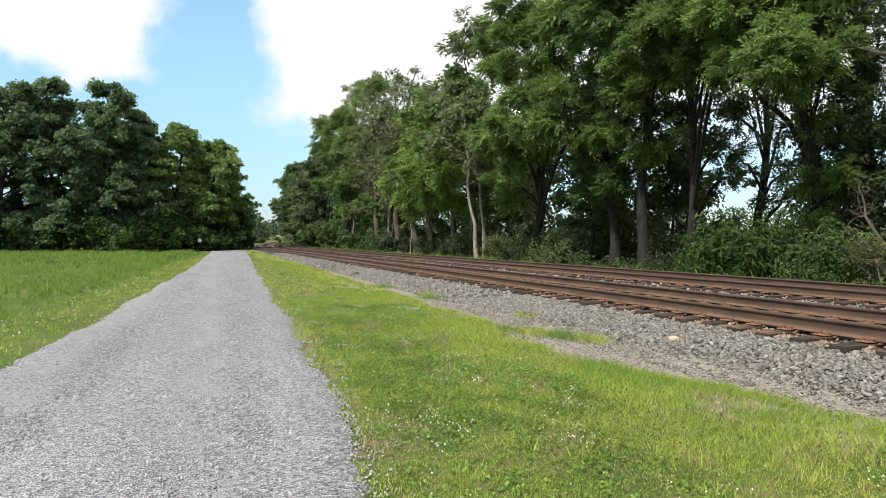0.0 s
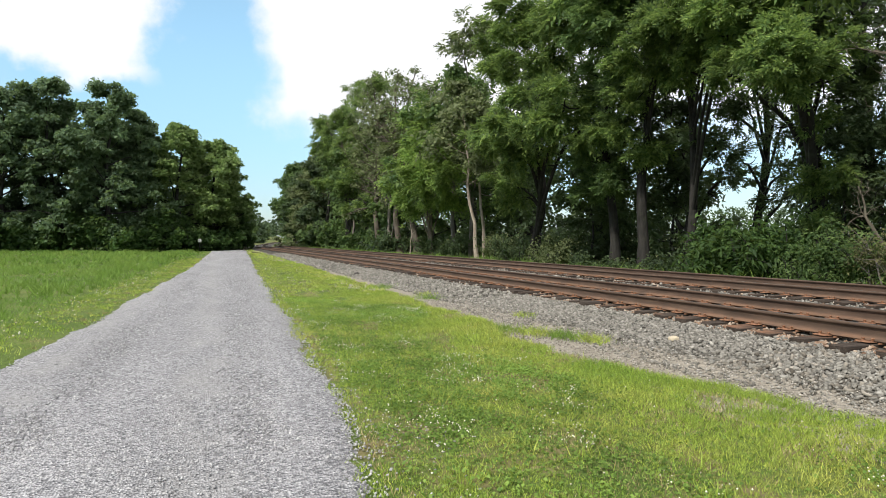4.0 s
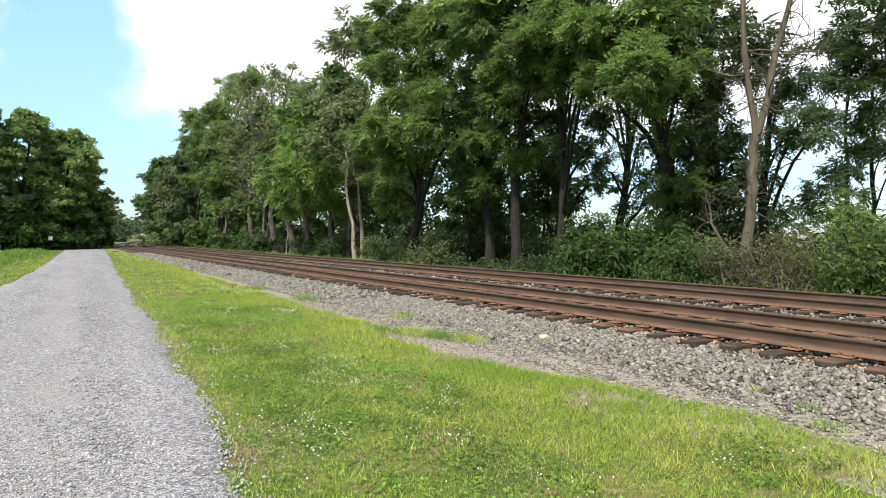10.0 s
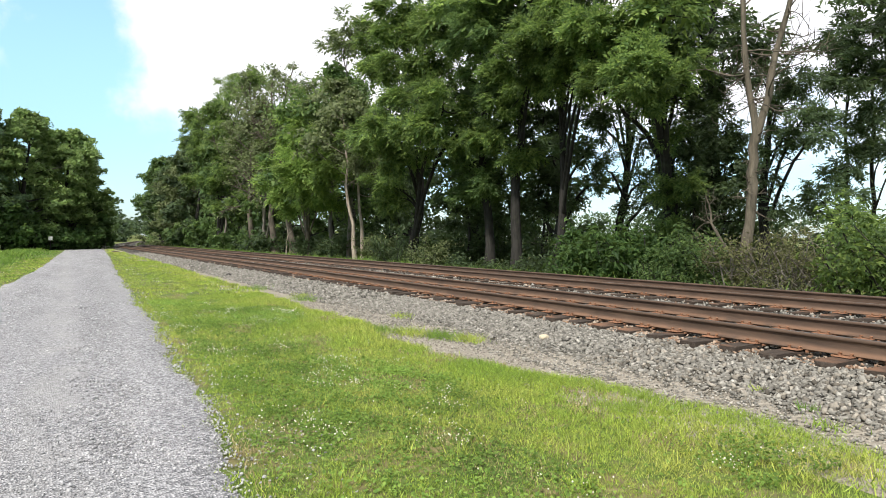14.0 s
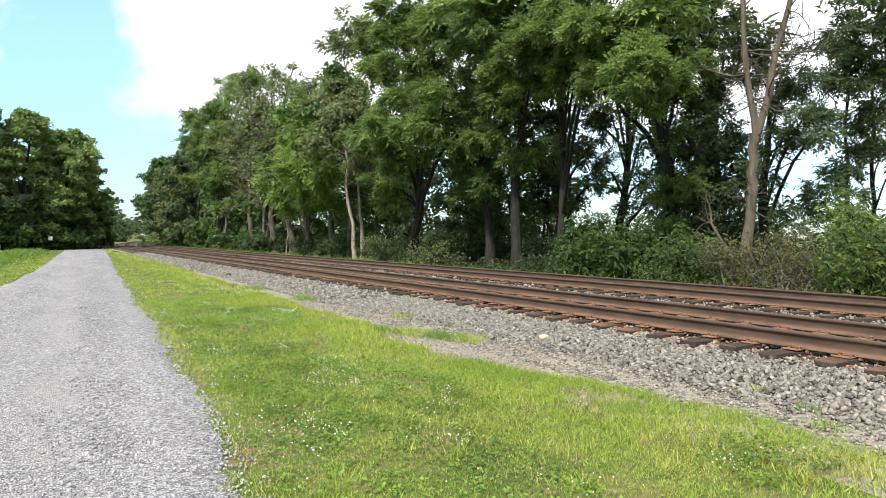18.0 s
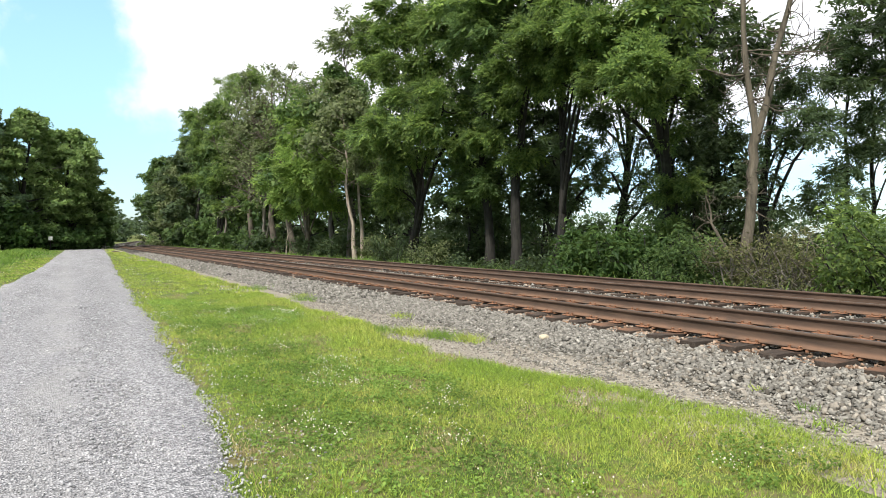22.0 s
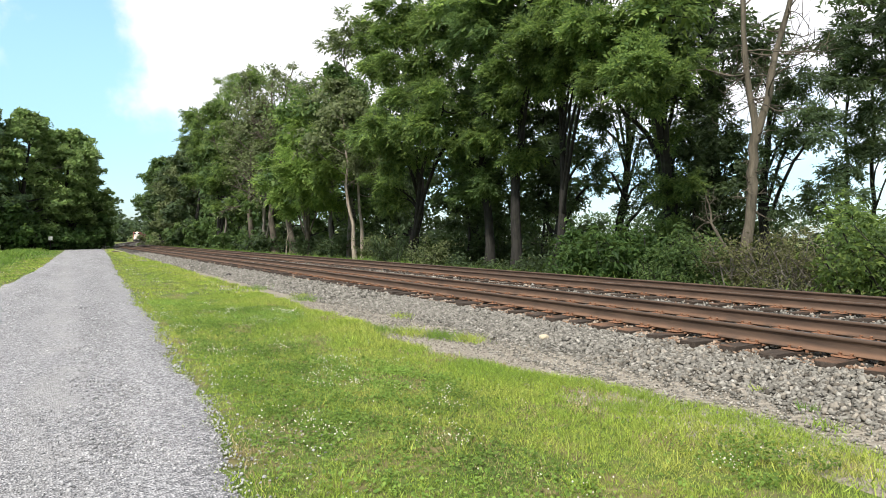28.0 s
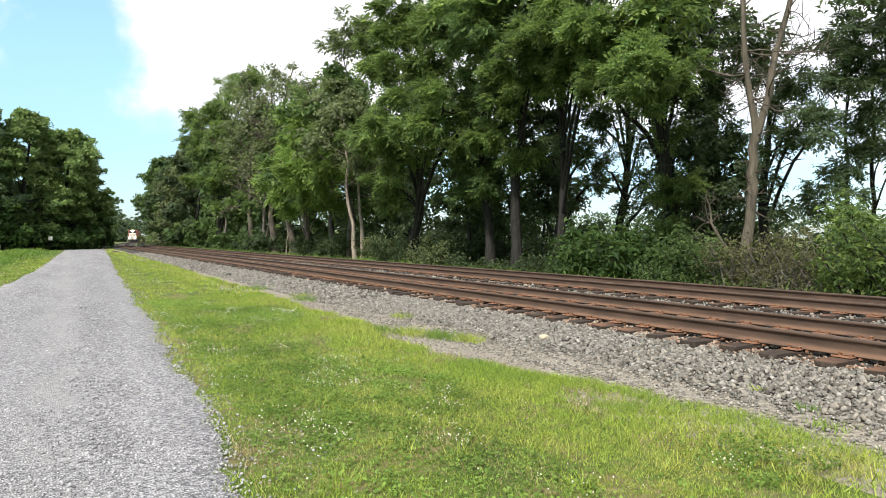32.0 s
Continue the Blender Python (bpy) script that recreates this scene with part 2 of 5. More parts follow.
n = Nodes("rusty_rail", 0.75, spec=0.4)
grime = n.noise(3.0, 6, 0.65, stretch=(4, 0.5, 4))
c = n.ramp(grime, (0.25, (0.040, 0.026, 0.018)), (0.55, (0.084, 0.053, 0.036)), (0.8, (0.140, 0.092, 0.062)))
foot = n.math("MULTIPLY", n.span(n.axis(2), 0.31, 0.255), n.span(n.noise(5, 4, stretch=(1, 0.5, 1)), 0.30, 0.62))
c = n.mix(foot, c, (0.150, 0.084, 0.050))
n.colour(c).bump(n.noise(60, 4), 0.3, 0.004)
RAIL = n.m
n = Nodes("worn_rail_head", 0.42, metal=0.6, spec=0.5)
n.colour(n.ramp(n.noise(2.0, 5, 0.6, stretch=(8, 0.4, 8)), (0.3, (0.07, 0.055, 0.048)), (0.7, (0.15, 0.128, 0.115))))
HEAD = n.m
n = Nodes("creosoted_timber", 0.9, spec=0.2)
grain = n.noise(6, 6, 0.7, stretch=(0.35, 5, 5))
c = n.ramp(grain, (0.3, (0.022, 0.017, 0.014)), (0.7, (0.075, 0.058, 0.046)))
stain = n.span(n.math("ADD", n.noise(2.0, 4), n.math("MULTIPLY", n.object_random(), 0.35)), 0.68, 0.95)
top = n.span(n.axis(2), -0.02, 0.004)
c = n.mix(n.math("MULTIPLY", stain, top), c, (0.165, 0.090, 0.055))
n.colour(c).bump(grain, 0.8, 0.012)
TIE = n.m
n = Nodes("rusty_plate", 0.85, spec=0.3)
PLATE = n.colour(n.ramp(n.noise(20, 4), (0.3, (0.12, 0.055, 0.032)), (0.7, (0.30, 0.155, 0.085)))).bump(n.noise(60, 3), 0.3, 0.004).m


def plain(name, colour, rough=0.6, metal=0.0, wear=0.25):
    n = Nodes(name, rough, metal)
    low = tuple(c * (1 - wear) for c in colour)
    return n.colour(n.ramp(n.noise(6, 5), (0.3, low), (0.7, colour))).bump(n.noise(40, 3), 0.1, 0.003).m


def lamp_material(name, colour, strength):
    n = Nodes(name)
    n.colour(colour)
    n.b.inputs["Emission Color"].default_value = (*colour, 1)
    n.b.inputs["Emission Strength"].default_value = strength
    return n.m

# ---- mesh tools ----


def raw_mesh(name, verts, faces, material, smooth=False):
    """A mesh of many alike faces, from arrays of corners and of corner numbers."""
    verts, faces = np.asarray(verts, dtype=np.float32), np.asarray(faces, dtype=np.int32)
    me = bpy.data.meshes.new(name)
    k = faces.shape[1]
    me.vertices.add(len(verts))
    me.vertices.foreach_set("co", verts.ravel())
    me.loops.add(faces.size)
    me.loops.foreach_set("vertex_index", faces.ravel())
    me.polygons.add(len(faces))
    me.polygons.foreach_set("loop_start", np.arange(len(faces), dtype=np.int32) * k)
    me.polygons.foreach_set("loop_total", np.full(len(faces), k, dtype=np.int32))
    if smooth:
        me.polygons.foreach_set("use_smooth", np.ones(len(faces), dtype=bool))
    me.materials.append(material)
    me.update(calc_edges=True)
    return me


def part_of(name, me, parent, label=""):
    ob = new(name, me)
    ob.parent = parent
    return tagged(ob, label) if label else ob


def part(name, bm, material, parent, label=""):
    """Links a bmesh as one mesh object under a thing or a part."""
    me = bpy.data.meshes.new(name)
    bm.to_mesh(me)
    bm.free()
    me.materials.append(material)
    return part_of(name, me, parent, label)


def block(bm, x0, x1, y0, y1, z0, z1, bevel=0.0):
    """A box, with broken edges where bevel is given."""
    made = bmesh.ops.create_cube(bm, size=1, matrix=Matrix.LocRotScale(((x0 + x1) / 2, (y0 + y1) / 2, (z0 + z1) / 2), None, (x1 - x0, y1 - y0, z1 - z0)))
    if bevel:
        edges = {e for v in made["verts"] for e in v.link_edges}
        bmesh.ops.bevel(bm, geom=list(edges), offset=bevel, segments=1, affect="EDGES")
    return bm


def rod(bm, p, q, r, sides=8, r2=None):
    p, q = Vector(p), Vector(q)
    m = Matrix.Translation((p + q) / 2) @ (q - p).to_track_quat("Z", "Y").to_matrix().to_4x4()
    bmesh.ops.create_cone(bm, cap_ends=True, segments=sides, radius1=r, radius2=r if r2 is None else r2, depth=(q - p).length, matrix=m)
    return bm


def tube(points, radii, sides):
    """Corners and faces of a tapering tube along points."""
    p, r = np.asarray(points, float), np.asarray(radii, float)
    way = np.gradient(p, axis=0)
    way /= np.linalg.norm(way, axis=1, keepdims=True) + 1e-9
    ref = np.where(np.abs(way[:, 2:3]) > 0.9, np.array([[1.0, 0, 0]]), np.array([[0, 0, 1.0]]))
    a = np.cross(way, ref)
    a /= np.linalg.norm(a, axis=1, keepdims=True)
    b = np.cross(way, a)
    ang = np.arange(sides) * 2 * np.pi / sides
    v = p[:, None] + r[:, None, None] * (a[:, None] * np.cos(ang)[None, :, None] + b[:, None] * np.sin(ang)[None, :, None])
    i = np.arange(len(p) - 1)[:, None] * sides
    j = np.arange(sides)[None]
    f = np.stack([i + j, i + (j + 1) % sides, i + sides + (j + 1) % sides, i + sides + j], -1).reshape(-1, 4)
    return v.reshape(-1, 3), f


def joined(pieces):
    vs, fs, n = [], [], 0
    for v, f in pieces:
        vs.append(v), fs.append(f + n)
        n += len(v)
    return np.concatenate(vs), np.concatenate(fs)


def leaf_arrays(rng, at, size, up=0.8, wild=0.9, aspect=0.5, out=None, far=False):
    """Folded leaves at the places given: four corners and two triangles each; far off, one triangle."""
    n = len(at)
    nor = rng.normal(size=(n, 3)) * wild
    nor[:, 2] += up
    if out is not None:
        nor += out
    nor /= np.linalg.norm(nor, axis=1, keepdims=True) + 1e-9
    u = np.cross(nor, rng.normal(size=(n, 3)))
    u /= np.linalg.norm(u, axis=1, keepdims=True) + 1e-9
    w = np.cross(nor, u)
    s = size * rng.uniform(0.6, 1.3, (n, 1))
    base, tip = at - u * s * 0.5, at + u * s * 0.5 - np.array([[0, 0, 0.18]]) * s
    if far:
        v = np.stack([base + w * s * aspect * 0.5, base - w * s * aspect * 0.5, tip], 1).reshape(-1, 3)
        return v, np.arange(3 * n).reshape(-1, 3)
    lift = nor * s * 0.12
    mid = at + u * s * 0.02
    v = np.stack([base, mid + w * s * aspect * 0.5 + lift, tip, mid - w * s * aspect * 0.5 + lift], 1).reshape(-1, 3)
    i = np.arange(n)[:, None] * 4
    return v, np.concatenate([i + [[0, 1, 2]], i + [[0, 2, 3]]], 1).reshape(-1, 3)


def stone_arrays(rng, at, size):
    """Angular stones: eight corners and twelve triangles each."""
    n = len(at)
    cube = np.array([[x, y, z] for x in (-1, 1) for y in (-1, 1) for z in (-1, 1)], float) * 0.5
    v = cube[None] + rng.uniform(-0.22, 0.22, (n, 8, 3))
    s = (size * rng.uniform(0.5, 1.25, n))[:, None, None]
    v = v * s * rng.uniform((0.8, 0.55, 0.35), (1.35, 1.0, 0.70), (n, 1, 3))
    turn = rng.uniform(0, np.pi, n)
    q = np.stack([np.cos(turn), rng.normal(size=n) * 0.22, rng.normal(size=n) * 0.22, np.sin(turn)], -1)
    q /= np.linalg.norm(q, axis=1, keepdims=True)
    w, x, y, z = q.T
    rot = np.stack([1 - 2 * (y * y + z * z), 2 * (x * y - z * w), 2 * (x * z + y * w), 2 * (x * y + z * w), 1 - 2 * (x * x + z * z), 2 * (y * z - x * w),
                    2 * (x * z - y * w), 2 * (y * z + x * w), 1 - 2 * (x * x + y * y)], -1).reshape(n, 3, 3)
    v = np.einsum("nij,nkj->nki", rot, v) + at[:, None]
    tri = np.array([[0, 1, 3], [0, 3, 2], [4, 6, 7], [4, 7, 5], [0, 4, 5], [0, 5, 1], [2, 3, 7], [2, 7, 6], [0, 2, 6], [0, 6, 4], [1, 5, 7], [1, 7, 3]])
    return v.reshape(-1, 3), (np.arange(n)[:, None, None] * 8 + tri[None]).reshape(-1, 3)


def pebble_arrays(rng, at, size):
    """Small angular pebbles: six corners and eight triangles each."""
    n = len(at)
    o = np.array([[1, 0, 0], [-1, 0, 0], [0, 1, 0], [0, -1, 0], [0, 0, 0.7], [0, 0, -0.7]])
    a = rng.uniform(0, 2 * np.pi, n)
    v = (o[None] + rng.uniform(-0.45, 0.45, (n, 6, 3))) * (0.6 * size * rng.uniform(0.5, 1.4, n))[:, None, None]
    x = v[..., 0] * np.cos(a)[:, None] - v[..., 1] * np.sin(a)[:, None]
    y = v[..., 0] * np.sin(a)[:, None] + v[..., 1] * np.cos(a)[:, None]
    v = np.stack([x, y, v[..., 2]], -1) + at[:, None]
    tri = np.array([[0, 2, 4], [2, 1, 4], [1, 3, 4], [3, 0, 4], [2, 0, 5], [1, 2, 5], [3, 1, 5], [0, 3, 5]])
    return v.reshape(-1, 3), (np.arange(n)[:, None, None] * 6 + tri[None]).reshape(-1, 3)


# ---- the lie of the land ----
GAUGE_MID, TRACK_GAP, RAIL_TOP, TIE_TOP, SWING = 7.82, 4.0, 0.42, 0.235, 0.100


def smoothstep(a, b, v):
    s = np.clip((np.asarray(v, float) - a) / (b - a), 0, 1)
    return s * s * (3 - 2 * s)


def bend(y):
    """How far the line has swung east at y: straight, a curve from 112 to 168 m, straight again, a second curve beyond 375 m."""
    y = np.asarray(y, float)
    s, u = np.clip(y - 112, 0, 56), np.clip(y - 375, 0, 60)
    return SWING * s * s / 112 + SWING * np.clip(y - 168, 0, None) + 0.0021 * u * u + 0.252 * np.clip(y - 435, 0, None)


ROAD_Y = (3.0, 4.7, 5.6, 6.5, 8.5, 10.5, 12.7, 15.4, 24.5, 40, 60, 108)
ROAD_WEST = (-2.75, -2.72, -2.68, -2.62, -2.53, -2.40, -2.26, -2.18, -1.92, -1.35, -1.10, -0.50)
ROAD_EAST = (0.84, 0.98, 1.10, 1.12, 1.20, 1.29, 1.36, 1.42, 1.68, 2.25, 3.0, 4.6)
VERGE_Y = (2.5, 3.0, 3.5, 4.15, 4.8, 5.4, 6.5, 7.5, 9.0, 10.4, 12.1, 13.3, 19.4, 28.9, 40, 57, 92)
VERGE_X = (4.78, 4.95, 5.0, 4.82, 4.75, 4.55, 4.25, 4.08, 4.05, 4.42, 4.50, 4.35, 4.65, 4.65, 4.95, 5.0, 5.45)


def road_sides(y):
    return np.interp(y, ROAD_Y, ROAD_WEST), np.interp(y, ROAD_Y, ROAD_EAST)


def verge(y):
    """Where the turf ends against the ballast."""
    y = np.asarray(y, float)
    return np.interp(y, VERGE_Y, VERGE_X) + 0.05 * np.sin(y * 4.1) + 0.04 * np.sin(y * 9.7 + 1) + 0.03 * np.sin(y * 21)


def land(x, y):
    """Height of the natural ground."""
    x, y = np.asarray(x, float), np.asarray(y, float)
    rise = 0.024 * np.clip(-x - 4, 0, 60) * smoothstep(20, 110, y)
    fall = -0.35 * smoothstep(14.5, 19, x - bend(y)) - 0.8 * smoothstep(24, 60, x - bend(y))
    hump = 0.03 * np.sin(x * 0.9 + 1.3 * np.sin(y * 0.4)) * np.cos(y * 0.55) * smoothstep(1.5, 2.5, np.abs(x - 0.0)) * (1 - smoothstep(3.4, 3.9, x))
    clear_of_line = smoothstep(12, 60, np.abs(x - GAUGE_MID - bend(y))) * smoothstep(12, 60, np.abs(x - GAUGE_MID - SWING * (y - 140)))
    hill = 30 * smoothstep(430, 900, y) * (1 - smoothstep(150, 500, np.abs(x - 20))) * clear_of_line
    return rise + fall + hump + hill - 0.03 * smoothstep(4.2, 5.2, x)

# ---- ground, road, ballast ----


def steps(*spans):
    """Grid lines: (from, to, step) one after another."""
    return np.unique(np.round(np.concatenate([np.arange(a, b, s) for a, b, s in spans]), 3))


def sheet(xs, ys, height):
    gx, gy = np.meshgrid(xs, ys)
    v = np.stack([gx, gy, height(gx, gy)], -1).reshape(-1, 3)
    i = np.arange(len(ys) - 1)[:, None] * len(xs) + np.arange(len(xs) - 1)[None]
    f = np.stack([i, i + 1, i + len(xs) + 1, i + len(xs)], -1).reshape(-1, 4)
    return v, f


def ground_height(x, y):
    lo, hi = road_sides(y)
    on_road = smoothstep(lo - 0.1, lo + 0.3, x) * (1 - smoothstep(hi - 0.3, hi + 0.1, x))
    off = x - bend(y)
    under_bed = smoothstep(3.75, 4.2, off) * (1 - smoothstep(13.6, 14.6, off))
    return land(x, y) - 0.03 * on_road - 0.06 * under_bed


xs = steps((-3500, -400, 620), (-400, -60, 34), (-60, -12, 3), (-12, 6, 0.4), (6, 60, 3), (60, 400, 34), (400, 3501, 620))
ys = steps((-3000, -100, 580), (-100, -6, 12), (-6, 26, 0.5), (26, 140, 3), (140, 500, 18), (500, 4001, 500))
v, f = sheet(xs, ys, ground_height)
tagged(new("ground", raw_mesh("ground", v, f, GROUND, True)), "grassy ground with patches of bare brown soil", "ground", kind="structure")

rng = np.random.default_rng(11)
ys = steps((-25, 0, 0.4), (0, 26, 0.07), (26, 90, 0.6), (90, 176, 3))
cross = np.array([0, 0.012, 0.05, 0.12, 0.2, 0.3, 0.4, 0.5, 0.6, 0.7, 0.8, 0.88, 0.95, 0.988, 1.0])
lo, hi = road_sides(ys)


def ragged(y, seed):
    return 0.05 * np.sin(y * 0.9 + seed) + 0.03 * np.sin(y * 2.3 + 2 * seed) + 0.025 * np.sin(y * 5.3 + 3 * seed) + 0.03 * np.sin(y * 13.7 + 2 * np.sin(y * 3.1)) + 0.02 * np.sin(y * 29 + seed)


lo, hi = lo + ragged(ys, 1.0), hi + ragged(ys, 2.3)
px = lo[:, None] + (hi - lo)[:, None] * cross[None]
py = np.repeat(ys[:, None], len(cross), 1)
edge = smoothstep(0, 0.05, np.minimum(cross, 1 - cross))[None]
ruts = -0.018 * (np.exp(-((cross - 0.27) / 0.07) ** 2) + np.exp(-((cross - 0.74) / 0.07) ** 2))[None]
pz = land(px, py) - 0.045 + edge * (0.062 + ruts) + 0.004 * np.sin(px * 5 + py * 3) * edge
west_turn = -0.006 * np.clip(py - 100, 0, None) ** 2 * 0.6
v = np.stack([px + west_turn, py, pz], -1).reshape(-1, 3)
i = np.arange(len(ys) - 1)[:, None] * len(cross) + np.arange(len(cross) - 1)[None]
f = np.stack([i, i + 1, i + len(cross) + 1, i + len(cross)], -1).reshape(-1, 4)
road = tagged(new("road", raw_mesh("road", v, f, ROAD, True)), "narrow lane of light grey crushed gravel with two faint wheel ruts", "gravel road", kind="structure")

# ballast bed: its section, from the grass to the far weeds
SECTION = ((3.85, -0.09), (4.15, -0.015), (4.9, -0.005), (5.4, 0.03), (5.9, 0.09), (6.4, 0.125), (6.75, 0.158), (7.15, 0.19), (8.6, 0.19), (9.2, 0.175), (9.8, 0.15),
           (10.5, 0.152), (10.95, 0.168), (11.2, 0.182), (12.6, 0.185), (13.2, 0.18), (13.9, 0.02), (14.6, -0.22))
SX, SZ = np.array([a for a, _ in SECTION]), np.array([b for _, b in SECTION])


def bed_height(off):
    return np.interp(off, SX, SZ)


cols = np.unique(np.concatenate([np.linspace(3.85, 7.0, 28), np.linspace(7.0, 14.6, 40)]))
ys = steps((-40, -4, 3), (-4, 30, 0.2), (30, 90, 1), (90, 160, 4), (160, 335, 12), (335, 440, 6), (440, 900, 40))
gx, gy = np.meshgrid(cols, ys)
lump = 0.014 * np.sin(gx * 17 + 3 * np.sin(gy * 3.1)) * np.sin(gy * 13 + 2 * np.sin(gx * 5)) + rng.uniform(-0.010, 0.010, gx.shape)
lump *= smoothstep(4.6, 5.2, gx)
v = np.stack([gx + bend(gy) + (0.12 * np.sin(gy * 0.9) + 0.08 * np.sin(gy * 2.7)) * (1 - smoothstep(3.85, 4.6, gx)), gy, bed_height(gx) + lump], -1).reshape(-1, 3)
i = np.arange(len(ys) - 1)[:, None] * len(cols) + np.arange(len(cols) - 1)[None]
f = np.stack([i, i + 1, i + len(cols) + 1, i + len(cols)], -1).reshape(-1, 4)
bed = tagged(new("ballast_bed", raw_mesh("ballast_bed", v, f, BED, True)), "bed of crushed stone under the railway, darkened as shade between stones, dusty at its foot", "ballast", kind="structure")

# ---- railway tracks ----
RAIL_SECTION = ((-0.070, 0.0), (0.070, 0.0), (0.070, 0.012), (0.020, 0.028), (0.010, 0.050), (0.010, 0.125), (0.018, 0.138), (0.036, 0.146),
                (0.036, 0.170), (0.028, 0.180), (-0.028, 0.180), (-0.036, 0.170), (-0.036, 0.146), (-0.018, 0.138), (-0.010, 0.125), (-0.010, 0.050),
                (-0.020, 0.028), (-0.070, 0.012))


def rail_mesh(mid):
    ys = steps((-60, 80, 4), (80, 145, 2.5), (145, 335, 10), (335, 440, 5), (440, 901, 40))
    n = len(RAIL_SECTION)
    sec = np.array(RAIL_SECTION)
    c = mid + bend(ys)
    v = np.stack([c[:, None] + sec[None, :, 0], np.repeat(ys[:, None], n, 1), RAIL_TOP - 0.180 + np.repeat(sec[None, :, 1], len(ys), 0)], -1).reshape(-1, 3)
    i, j = np.arange(len(ys) - 1)[:, None] * n, np.arange(n)[None]
    f = np.stack([i + j, i + (j + 1) % n, i + n + (j + 1) % n, i + n + j], -1).reshape(-1, 4)
    me = raw_mesh("rail", v, f, RAIL)
    me.materials.append(HEAD)
    me.polygons.foreach_set("material_index", np.tile((np.arange(n) == 9).astype(np.int32), len(ys) - 1))
    return me


def tie_meshes(rng, count):
    """Weathered timbers with split ends and broken edges; their tops lie at z = 0."""
    made = []
    for _ in range(count):
        bm = bmesh.new()
        h = rng.uniform(1.17, 1.26)
        block(bm, -h, h, -0.115, 0.115, -0.18, 0.0, 0.014)
        for q in bm.verts:
            q.co += Vector(rng.uniform(-0.012, 0.012, 3))
        me = bpy.data.meshes.new("tie")
        bm.to_mesh(me)
        bm.free()
        me.materials.append(TIE)
        made.append(me)
    return made


def plate_mesh():
    """A tie plate with its four spikes and the two rail anchors beside the timber."""
    bm = bmesh.new()
    block(bm, -0.17, 0.17, -0.095, 0.095, 0.0, 0.010, 0.003)
    for x in (-0.085, 0.085):
        for y in (-0.06, 0.06):
            block(bm, x - 0.010, x + 0.010, y - 0.010, y + 0.010, 0.005, 0.035)
            block(bm, x - 0.020 if x > 0 else x - 0.012, x + 0.012 if x > 0 else x + 0.020, y - 0.016, y + 0.016, 0.030, 0.044, 0.004)
    for y in (-0.14, 0.14):
        block(bm, -0.085, 0.085, y - 0.014, y + 0.014, -0.016, 0.004)
        block(bm, 0.060, 0.088, y - 0.014, y + 0.014, 0.0, 0.032, 0.004)
    me = bpy.data.meshes.new("tie_plate")
    bm.to_mesh(me)
    bm.free()
    me.materials.append(PLATE)
    return me


rng = np.random.default_rng(5)
TIES, PLATE_MESH = tie_meshes(rng, 9), plate_mesh()
for k, mid in enumerate((GAUGE_MID, GAUGE_MID + TRACK_GAP)):
    track = tagged(new("railway_track"), "rusty steel railway track on dark creosoted timber ties", "railway track", "two parallel tracks")
    track.location = (mid, 0, 0)
    for side in (-0.7175, 0.7175):
        part_of("rail", rail_mesh(side), track, "long rusty brown steel rail with a worn head")
    y, i = -2.06 + 0.2 * k, 0
    while y < 112:
        ob = part_of("tie", TIES[int(rng.integers(len(TIES)))], track)
        ob.location = (float(bend(y)) + rng.uniform(-0.05, 0.05), y, TIE_TOP - 0.012 + rng.uniform(-0.014, 0.004))
        ob.rotation_euler = (rng.uniform(-0.015, 0.015), rng.uniform(-0.006, 0.006), rng.uniform(-0.03, 0.03) + math.pi * int(rng.integers(2)))
        if y < 24:
            for side in (-0.7175, 0.7175):
                pl = part_of("tie_plate", PLATE_MESH, ob)
                pl.matrix_parent_inverse = ob.matrix_basis.inverted()
                pl.location = (float(bend(y)) + side, y, TIE_TOP - 0.006)
        y += 0.541 + rng.uniform(-0.03, 0.03)

# ---- trees and shrubs ----
SUNWARD = np.array(SUN_WAY) * 0.45


def crooked(rng, start, way, length, n, wobble, lift=0.0):
    """A wandering line of n + 1 points."""
    p, d, pts = np.array(start, float), np.array(way, float), [np.array(start, float)]
    d /= np.linalg.norm(d)
    for _ in range(n):
        d = d + rng.normal(size=3) * wobble + np.array([0, 0, lift])
        d /= np.linalg.norm(d)
        p = p + d * length / n
        pts.append(p.copy())
    return np.array(pts)


